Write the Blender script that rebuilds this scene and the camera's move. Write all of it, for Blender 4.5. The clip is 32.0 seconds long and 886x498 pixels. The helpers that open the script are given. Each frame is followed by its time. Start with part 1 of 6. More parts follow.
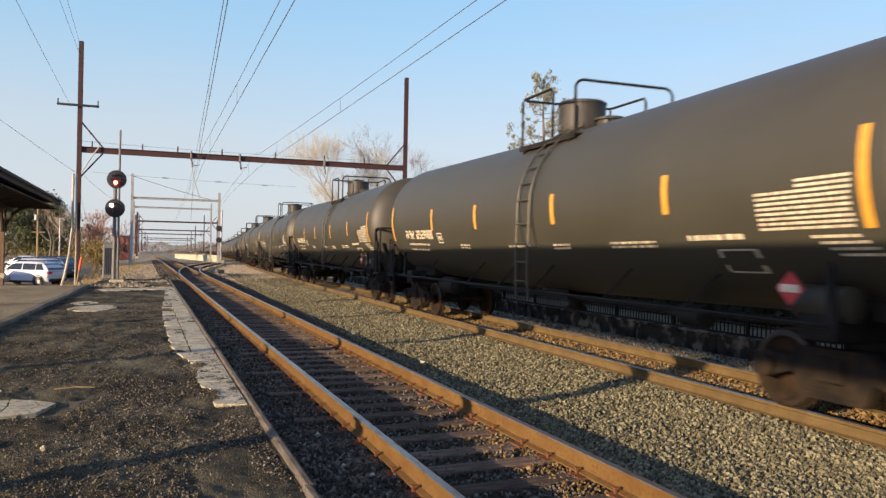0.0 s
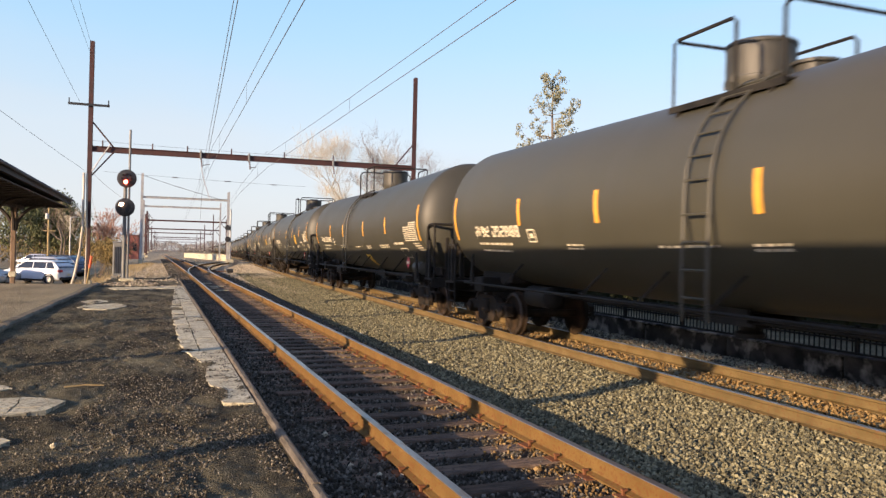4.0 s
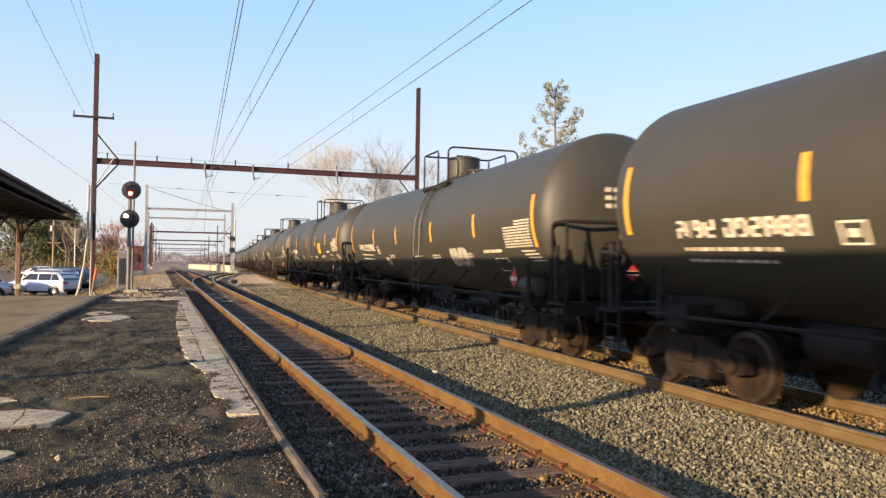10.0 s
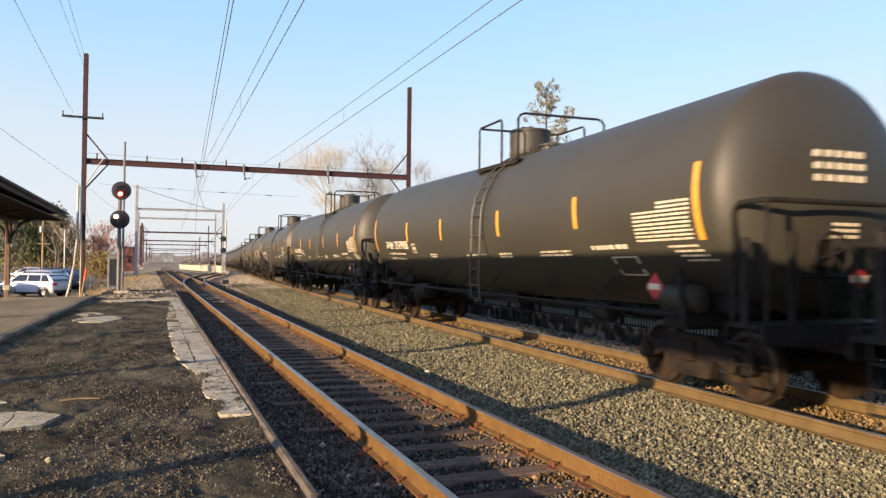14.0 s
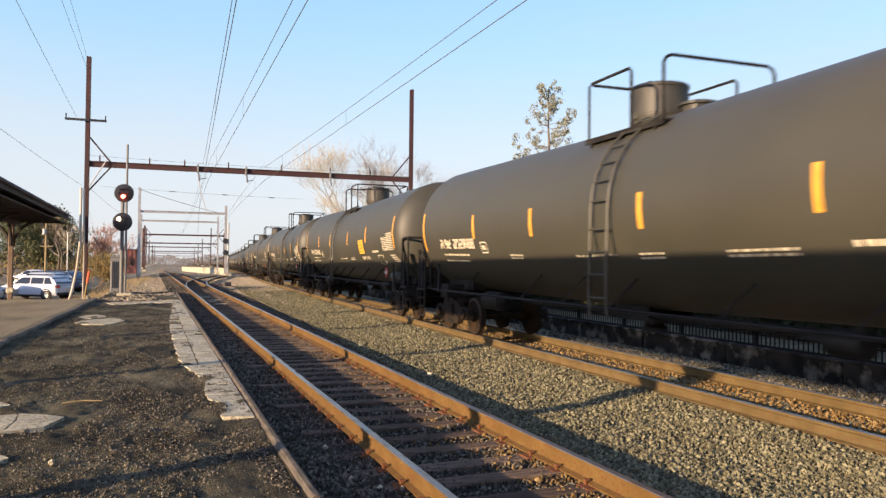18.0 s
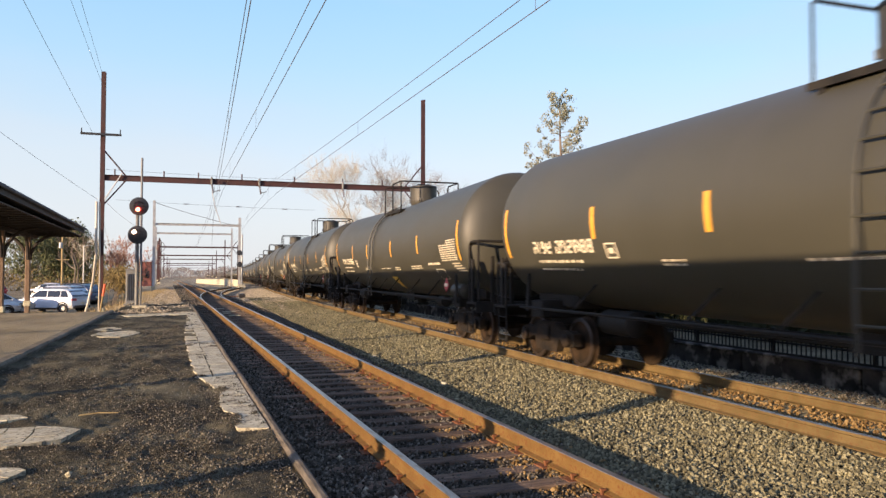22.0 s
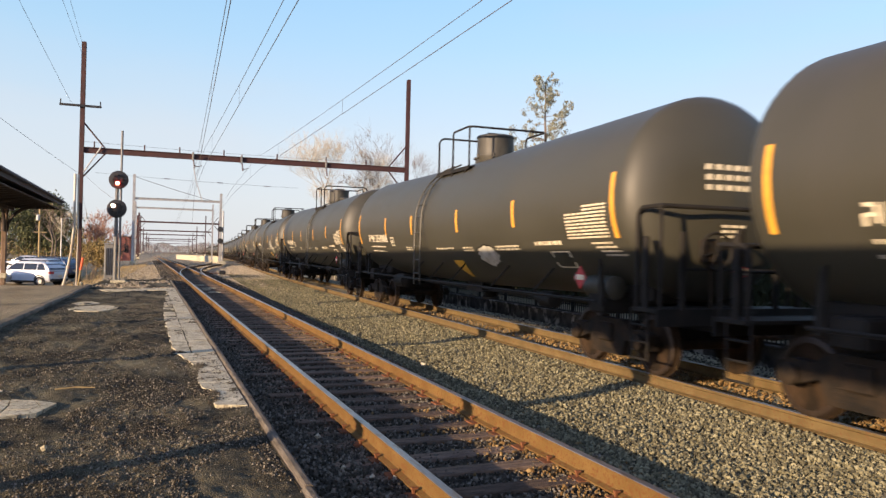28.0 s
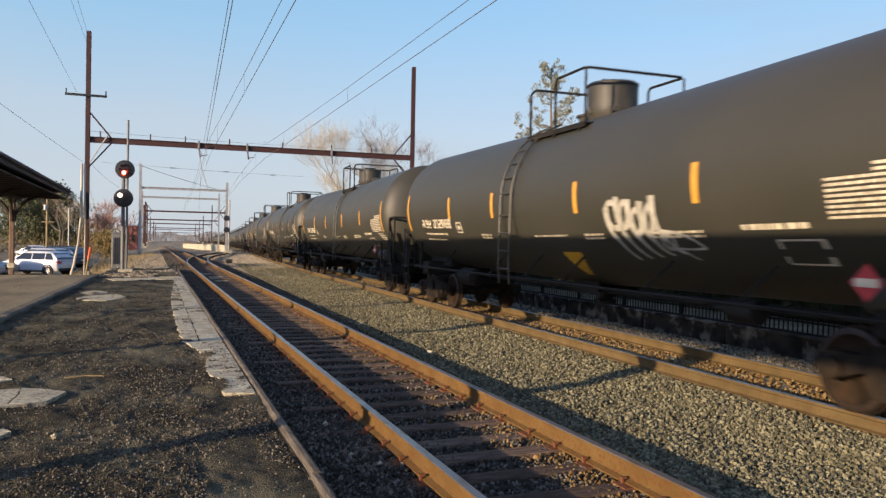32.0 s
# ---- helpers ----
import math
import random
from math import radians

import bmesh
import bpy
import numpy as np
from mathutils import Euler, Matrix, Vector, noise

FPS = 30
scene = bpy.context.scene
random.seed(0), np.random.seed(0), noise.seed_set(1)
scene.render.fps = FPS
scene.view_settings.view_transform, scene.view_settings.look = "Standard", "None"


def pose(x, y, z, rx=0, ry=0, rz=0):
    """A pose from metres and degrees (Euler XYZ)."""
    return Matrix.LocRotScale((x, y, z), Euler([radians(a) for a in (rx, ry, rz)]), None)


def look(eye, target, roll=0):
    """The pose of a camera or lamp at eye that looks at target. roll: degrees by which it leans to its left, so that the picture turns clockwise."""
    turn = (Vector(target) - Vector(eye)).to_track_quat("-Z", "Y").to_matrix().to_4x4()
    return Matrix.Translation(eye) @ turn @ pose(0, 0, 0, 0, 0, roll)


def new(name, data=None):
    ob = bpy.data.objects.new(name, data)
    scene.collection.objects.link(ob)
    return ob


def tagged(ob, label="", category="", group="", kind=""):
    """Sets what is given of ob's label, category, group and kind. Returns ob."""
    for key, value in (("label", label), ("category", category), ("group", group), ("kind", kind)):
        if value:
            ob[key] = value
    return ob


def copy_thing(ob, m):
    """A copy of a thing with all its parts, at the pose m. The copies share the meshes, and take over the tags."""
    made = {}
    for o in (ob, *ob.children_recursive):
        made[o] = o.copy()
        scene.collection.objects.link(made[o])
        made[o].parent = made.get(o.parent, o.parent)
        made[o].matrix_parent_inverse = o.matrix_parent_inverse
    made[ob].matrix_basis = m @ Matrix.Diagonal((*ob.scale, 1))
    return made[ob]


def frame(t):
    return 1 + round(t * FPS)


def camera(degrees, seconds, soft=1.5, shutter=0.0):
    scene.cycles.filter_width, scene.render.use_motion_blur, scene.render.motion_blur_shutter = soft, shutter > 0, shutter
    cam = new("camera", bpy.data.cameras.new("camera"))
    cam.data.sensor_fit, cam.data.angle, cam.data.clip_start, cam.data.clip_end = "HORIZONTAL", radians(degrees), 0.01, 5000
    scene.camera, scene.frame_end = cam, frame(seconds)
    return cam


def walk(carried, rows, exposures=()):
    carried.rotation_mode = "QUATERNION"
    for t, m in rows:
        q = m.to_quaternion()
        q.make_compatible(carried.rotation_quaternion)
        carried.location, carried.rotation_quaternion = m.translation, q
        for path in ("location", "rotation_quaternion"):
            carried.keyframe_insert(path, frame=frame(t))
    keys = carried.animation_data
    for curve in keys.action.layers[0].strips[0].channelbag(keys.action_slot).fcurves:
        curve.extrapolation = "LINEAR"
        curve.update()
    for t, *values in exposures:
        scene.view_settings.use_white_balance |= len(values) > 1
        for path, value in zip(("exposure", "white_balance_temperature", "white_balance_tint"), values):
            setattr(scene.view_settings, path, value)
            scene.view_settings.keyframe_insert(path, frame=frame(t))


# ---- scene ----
import itertools

# Plan: x to the right across the tracks, y along the main line away from the camera, z up from the rail tops.
EYE = (0.0, 0.0, 1.723)

def aim(yaw, pitch, roll):
    """Camera pose at EYE: degrees to the right of +y, upwards, and lean."""
    turn = Matrix.Rotation(radians(-yaw), 4, 'Z') @ Matrix.Rotation(radians(90 + pitch), 4, 'X') @ Matrix.Rotation(radians(-roll), 4, 'Z')
    return Matrix.Translation(EYE) @ turn


cam = camera(62.14, 32.0, soft=1.4, shutter=0.3)
walk(cam, [
    (0, aim(20.20, 0.25, -1.02)), (0.5, aim(20.11, 0.30, -0.94)), (1, aim(20.00, 0.27, -0.86)), (1.5, aim(20.03, -0.07, -0.99)),
    (2, aim(20.14, -0.07, -1.31)), (2.5, aim(20.12, 0.01, -0.78)), (3, aim(19.93, 0.09, -1.12)), (3.5, aim(19.66, 0.16, -1.38)),
    (5.5, aim(19.04, 0.73, -0.51)), (6, aim(19.05, 0.82, -0.40)), (6.5, aim(18.86, 0.81, -0.35)), (7, aim(18.71, 0.84, -0.76)),
    (7.5, aim(18.56, 0.89, -1.01)), (8, aim(18.47, 1.02, -1.10)), (8.5, aim(18.44, 1.08, -0.92)), (9, aim(19.06, 1.19, -0.57)),
    (9.5, aim(19.14, 1.02, -0.45)), (10, aim(19.24, 0.98, -0.88)), (10.5, aim(19.34, 1.01, -1.05)), (11, aim(19.39, 1.03, -0.76)),
    (11.5, aim(19.43, 1.07, -1.07)), (12, aim(19.50, 1.12, -1.06)), (12.5, aim(19.54, 1.10, -0.79)), (13, aim(19.62, 1.02, -0.67)),
    (13.5, aim(19.72, 0.97, -0.45)), (14, aim(19.88, 0.94, -0.64)), (14.5, aim(20.01, 0.93, -0.67)), (16.5, aim(19.81, 1.06, -0.81)),
    (17, aim(19.72, 1.10, -0.47)), (17.5, aim(19.77, 1.07, -0.17)), (18, aim(19.70, 1.10, -0.58)), (18.5, aim(19.52, 1.20, -0.41)),
    (19, aim(19.07, 1.27, -0.38)), (19.5, aim(18.96, 1.36, -0.40)), (20, aim(18.89, 1.45, -0.19)), (20.5, aim(18.89, 1.54, -0.00)),
    (21, aim(18.80, 1.70, 0.13)), (21.5, aim(18.79, 1.82, 0.21)), (22, aim(18.70, 1.84, -0.03)), (22.5, aim(18.55, 1.86, -0.01)),
    (23, aim(18.54, 1.90, -0.06)), (23.5, aim(18.51, 1.88, -0.24)), (24, aim(18.52, 1.84, -0.68)), (24.5, aim(18.65, 1.78, -0.41)),
    (25, aim(19.19, 1.71, -0.07)), (25.5, aim(19.53, 1.71, -0.24)), (27.5, aim(20.05, 0.56, -1.38)), (28, aim(20.10, 0.41, -1.31)),
    (28.5, aim(20.25, 0.34, -1.05)), (29, aim(20.31, 0.23, -0.95)), (29.5, aim(20.33, 0.06, -0.83)), (30, aim(20.12, -0.07, -0.78)),
    (30.5, aim(19.87, -0.27, -0.60)), (31, aim(19.76, -0.42, -0.85)), (31.5, aim(19.72, -0.54, -0.99)), (32, aim(19.65, -0.55, -1.04)),
], exposures=[(0, 0.80, 5900, 38), (1, 1.08, 6000, 40), (2, 0.77, 5900, 38), (3, 1.02, 6000, 40), (6, 1.04, 6000, 40), (24, 1.05, 6000, 40), (28, 0.97, 6000, 40), (29, 0.66, 5700, 37), (30, 0.97, 6000, 40), (31, 1.05, 6000, 40), (32, 0.67, 5700, 37)])

# ---- light ----
SUN_WAY = Vector((-0.909, -0.417, 0.192)).normalized()      # towards the low evening sun
world = bpy.data.worlds.new("world")
scene.world = world
world.use_nodes = True
sky = world.node_tree.nodes.new("ShaderNodeTexSky")
sky.sky_type, sky.sun_disc = "NISHITA", False
sky.sun_elevation, sky.sun_rotation = math.asin(SUN_WAY.z), math.atan2(SUN_WAY.x, SUN_WAY.y)
sky.air_density, sky.dust_density, sky.ozone_density = 0.90, 0.25, 1.8
world.node_tree.nodes["Background"].inputs["Strength"].default_value = 0.16


def haze_over(tree, source, target):
    """A thin grey-lilac haze towards the horizon and faint streaks of high cloud, all round the sky."""
    node, lk = tree.nodes.new, tree.links.new
    co, cut, ramp, tint = node("ShaderNodeTexCoord"), node("ShaderNodeSeparateXYZ"), node("ShaderNodeValToRGB"), node("ShaderNodeMix")
    lk(co.outputs["Generated"], cut.inputs[0])
    el = ramp.color_ramp.elements
    el[0].position, el[0].color = 0.0, (0.57, 0.565, 0.575, 1)
    el[1].position, el[1].color = 0.55, (1.14, 1.19, 1.045, 1)
    for at, tone in ((0.05, (0.64, 0.63, 0.615, 1)), (0.11, (0.78, 0.75, 0.705, 1)), (0.25, (1.00, 0.995, 0.925, 1))):
        el.new(at).color = tone
    lk(cut.outputs["Z"], ramp.inputs[0])
    tint.data_type, tint.blend_type = "RGBA", "MULTIPLY"
    tint.inputs[0].default_value = 1.0
    lk(source, tint.inputs[6])
    lk(ramp.outputs[0], tint.inputs[7])
    veil, size, streak, far = node("ShaderNodeMix"), node("ShaderNodeMapping"), node("ShaderNodeTexNoise"), node("ShaderNodeMapRange")
    size.inputs["Scale"].default_value, size.inputs["Location"].default_value = (1.2, 1.2, 5.0), (1.9, 0.4, 0.0)
    lk(co.outputs["Generated"], size.inputs[0])
    lk(size.outputs[0], streak.inputs["Vector"])
    streak.inputs["Scale"].default_value, streak.inputs["Detail"].default_value = 2.2, 6
    far.inputs["From Min"].default_value, far.inputs["From Max"].default_value, far.inputs["To Max"].default_value = 0.48, 0.75, 0.55
    lk(streak.outputs["Fac"], far.inputs[0])
    veil.data_type = "RGBA"
    lk(far.outputs[0], veil.inputs[0])
    lk(tint.outputs[2], veil.inputs[6])
    veil.inputs[7].default_value = (2.5, 2.35, 2.3, 1)
    mist, thin = node("ShaderNodeValToRGB"), node("ShaderNodeMix")
    el = mist.color_ramp.elements
    el[0].position, el[0].color = 0.0, (2.18, 2.56, 2.08, 0.90)
    el[1].position, el[1].color = 0.75, (0.85, 2.0, 2.35, 0.0)
    for at, tone in ((0.063, (2.24, 2.68, 2.14, 0.88)), (0.146, (2.08, 2.70, 2.20, 0.82)), (0.27, (1.38, 2.50, 2.36, 0.76)), (0.35, (1.10, 2.36, 2.40, 0.70))):
        el.new(at).color = tone
    lk(cut.outputs["Z"], mist.inputs[0])
    thin.data_type = "RGBA"
    # the mist is thickest away from the sun, where the low light lies on it
    lie, away, mass = node("ShaderNodeVectorMath"), node("ShaderNodeMapRange"), node("ShaderNodeMath")
    lie.operation, mass.operation, away.interpolation_type = "DOT_PRODUCT", "MULTIPLY", "SMOOTHSTEP"
    lie.inputs[1].default_value = (-SUN_WAY.x, -SUN_WAY.y, 0)
    away.inputs["From Min"].default_value, away.inputs["From Max"].default_value = -0.6, 0.2
    lk(co.outputs["Generated"], lie.inputs[0])
    lk(lie.outputs["Value"], away.inputs[0])
    lk(away.outputs[0], mass.inputs[0])
    lk(mist.outputs["Alpha"], mass.inputs[1])
    lk(mass.outputs[0], thin.inputs[0])
    lk(veil.outputs[2], thin.inputs[6])
    lk(mist.outputs["Color"], thin.inputs[7])
    lk(thin.outputs[2], target)


haze_over(world.node_tree, sky.outputs[0], world.node_tree.nodes["Background"].inputs["Color"])
sun = new("sun", bpy.data.lights.new("sun", "SUN"))
sun.data.energy, sun.data.angle, sun.data.color = 4.8, radians(0.5), (1.0, 0.80, 0.39)
sun.matrix_world = look(SUN_WAY * 50, (0, 0, 0))


# ---- materials ----
BASE_SCALE = 0.82     # lowers all base colours against the strong sun, so that shade comes out darker


def mat(name, base, other=None, scale=6.0, rough=0.7, metal=0.0, bump=0.0, bscale=None, spread=(0.35, 0.65), glow=0.0,
        fine=None, fscale=60.0, stretch=(1, 1, 1), vary=0.0, spec=None, dust=None, bdist=0.02):
    """A procedural surface: two colours mixed by coarse noise, a finer speckle, and relief."""
    m = bpy.data.materials.new(name)
    m.use_nodes = True
    nt, bs = m.node_tree, m.node_tree.nodes["Principled BSDF"]
    lk = nt.links.new
    if not glow:
        base, other, fine = (tuple(BASE_SCALE * v for v in c) if c else None for c in (base, other, fine))
        dust = (tuple(BASE_SCALE * v for v in dust[0]), *dust[1:]) if dust else None
    bs.inputs["Roughness"].default_value, bs.inputs["Metallic"].default_value = rough, metal
    bs.inputs["Specular IOR Level"].default_value = spec if spec is not None else 0.12 if rough >= 0.84 else 0.5
    base4 = (*base, 1)
    bs.inputs["Base Color"].default_value = base4
    co = nt.nodes.new("ShaderNodeTexCoord")
    mp = nt.nodes.new("ShaderNodeMapping")
    mp.inputs["Scale"].default_value = stretch
    lk(co.outputs["Object"], mp.inputs[0])
    out = None
    if other is not None:
        nz = nt.nodes.new("ShaderNodeTexNoise")
        nz.inputs["Scale"].default_value, nz.inputs["Detail"].default_value = scale, 6
        lk(mp.outputs[0], nz.inputs["Vector"])
        rp = nt.nodes.new("ShaderNodeValToRGB")
        rp.color_ramp.elements[0].position, rp.color_ramp.elements[1].position = spread
        rp.color_ramp.elements[0].color, rp.color_ramp.elements[1].color = base4, (*other, 1)
        lk(nz.outputs["Fac"], rp.inputs[0])
        out = rp.outputs[0]
        rr = nt.nodes.new("ShaderNodeMapRange")
        rr.inputs["To Min"].default_value, rr.inputs["To Max"].default_value = max(rough - 0.12, 0.02), min(rough + 0.12, 1)
        lk(nz.outputs["Fac"], rr.inputs[0])
        lk(rr.outputs[0], bs.inputs["Roughness"])
    if fine is not None and out is not None:
        n2 = nt.nodes.new("ShaderNodeTexNoise")
        n2.inputs["Scale"].default_value, n2.inputs["Detail"].default_value = fscale, 3
        lk(mp.outputs[0], n2.inputs["Vector"])
        r2 = nt.nodes.new("ShaderNodeValToRGB")
        r2.color_ramp.elements[0].position, r2.color_ramp.elements[1].position = 0.52, 0.68
        lk(n2.outputs["Fac"], r2.inputs[0])
        mx = nt.nodes.new("ShaderNodeMix")
        mx.data_type = "RGBA"
        lk(r2.outputs[0], mx.inputs[0])
        lk(out, mx.inputs[6])
        mx.inputs[7].default_value = (*fine, 1)
        out = mx.outputs[2]
    if dust is not None and out is not None:
        tone, dscale, lo, hi, ds = dust
        m3 = nt.nodes.new("ShaderNodeMapping")
        m3.inputs["Scale"].default_value = ds
        lk(co.outputs["Object"], m3.inputs[0])
        n3 = nt.nodes.new("ShaderNodeTexNoise")
        n3.inputs["Scale"].default_value, n3.inputs["Detail"].default_value, n3.inputs["Roughness"].default_value = dscale, 8, 0.62
        lk(m3.outputs[0], n3.inputs["Vector"])
        r3 = nt.nodes.new("ShaderNodeMapRange")
        r3.inputs["From Min"].default_value, r3.inputs["From Max"].default_value = lo, hi
        lk(n3.outputs["Fac"], r3.inputs[0])
        m4 = nt.nodes.new("ShaderNodeMix")
        m4.data_type = "RGBA"
        lk(r3.outputs[0], m4.inputs[0])
        lk(out, m4.inputs[6])
        m4.inputs[7].default_value = (*tone, 1)
        out = m4.outputs[2]
    if vary and out is not None:
        oi = nt.nodes.new("ShaderNodeObjectInfo")
        hs = nt.nodes.new("ShaderNodeHueSaturation")
        mr = nt.nodes.new("ShaderNodeMapRange")
        mr.inputs["To Min"].default_value, mr.inputs["To Max"].default_value = 1 - vary, 1 + vary
        lk(oi.outputs["Random"], mr.inputs[0])
        lk(mr.outputs[0], hs.inputs["Value"])
        lk(out, hs.inputs["Color"])
        out = hs.outputs[0]
    if out is not None:
        lk(out, bs.inputs["Base Color"])
    if bump:
        nb = nt.nodes.new("ShaderNodeTexNoise")
        nb.inputs["Scale"].default_value, nb.inputs["Detail"].default_value = bscale or scale * 4, 8
        lk(mp.outputs[0], nb.inputs["Vector"])
        bp = nt.nodes.new("ShaderNodeBump")
        bp.inputs["Strength"].default_value, bp.inputs["Distance"].default_value = bump, bdist
        lk(nb.outputs["Fac"], bp.inputs["Height"])
        lk(bp.outputs[0], bs.inputs["Normal"])
    if glow:
        bs.inputs["Emission Color"].default_value, bs.inputs["Emission Strength"].default_value = base4, glow
    return m


def stones_mat(name, a, b, c, rough=0.9):
    """Loose stones: each mesh island gets its own tone between three colours."""
    a, b, c = (tuple(BASE_SCALE * v for v in q) for q in (a, b, c))
    m = bpy.data.materials.new(name)
    m.use_nodes = True
    nt, bs = m.node_tree, m.node_tree.nodes["Principled BSDF"]
    ge = nt.nodes.new("ShaderNodeNewGeometry")
    rp = nt.nodes.new("ShaderNodeValToRGB")
    rp.color_ramp.elements[0].color, rp.color_ramp.elements[1].color = (*a, 1), (*c, 1)
    e = rp.color_ramp.elements.new(0.5)
    e.color = (*b, 1)
    nt.links.new(ge.outputs["Random Per Island"], rp.inputs[0])
    nt.links.new(rp.outputs[0], bs.inputs["Base Color"])
    bs.inputs["Roughness"].default_value, bs.inputs["Specular IOR Level"].default_value = rough, 0.15
    return m


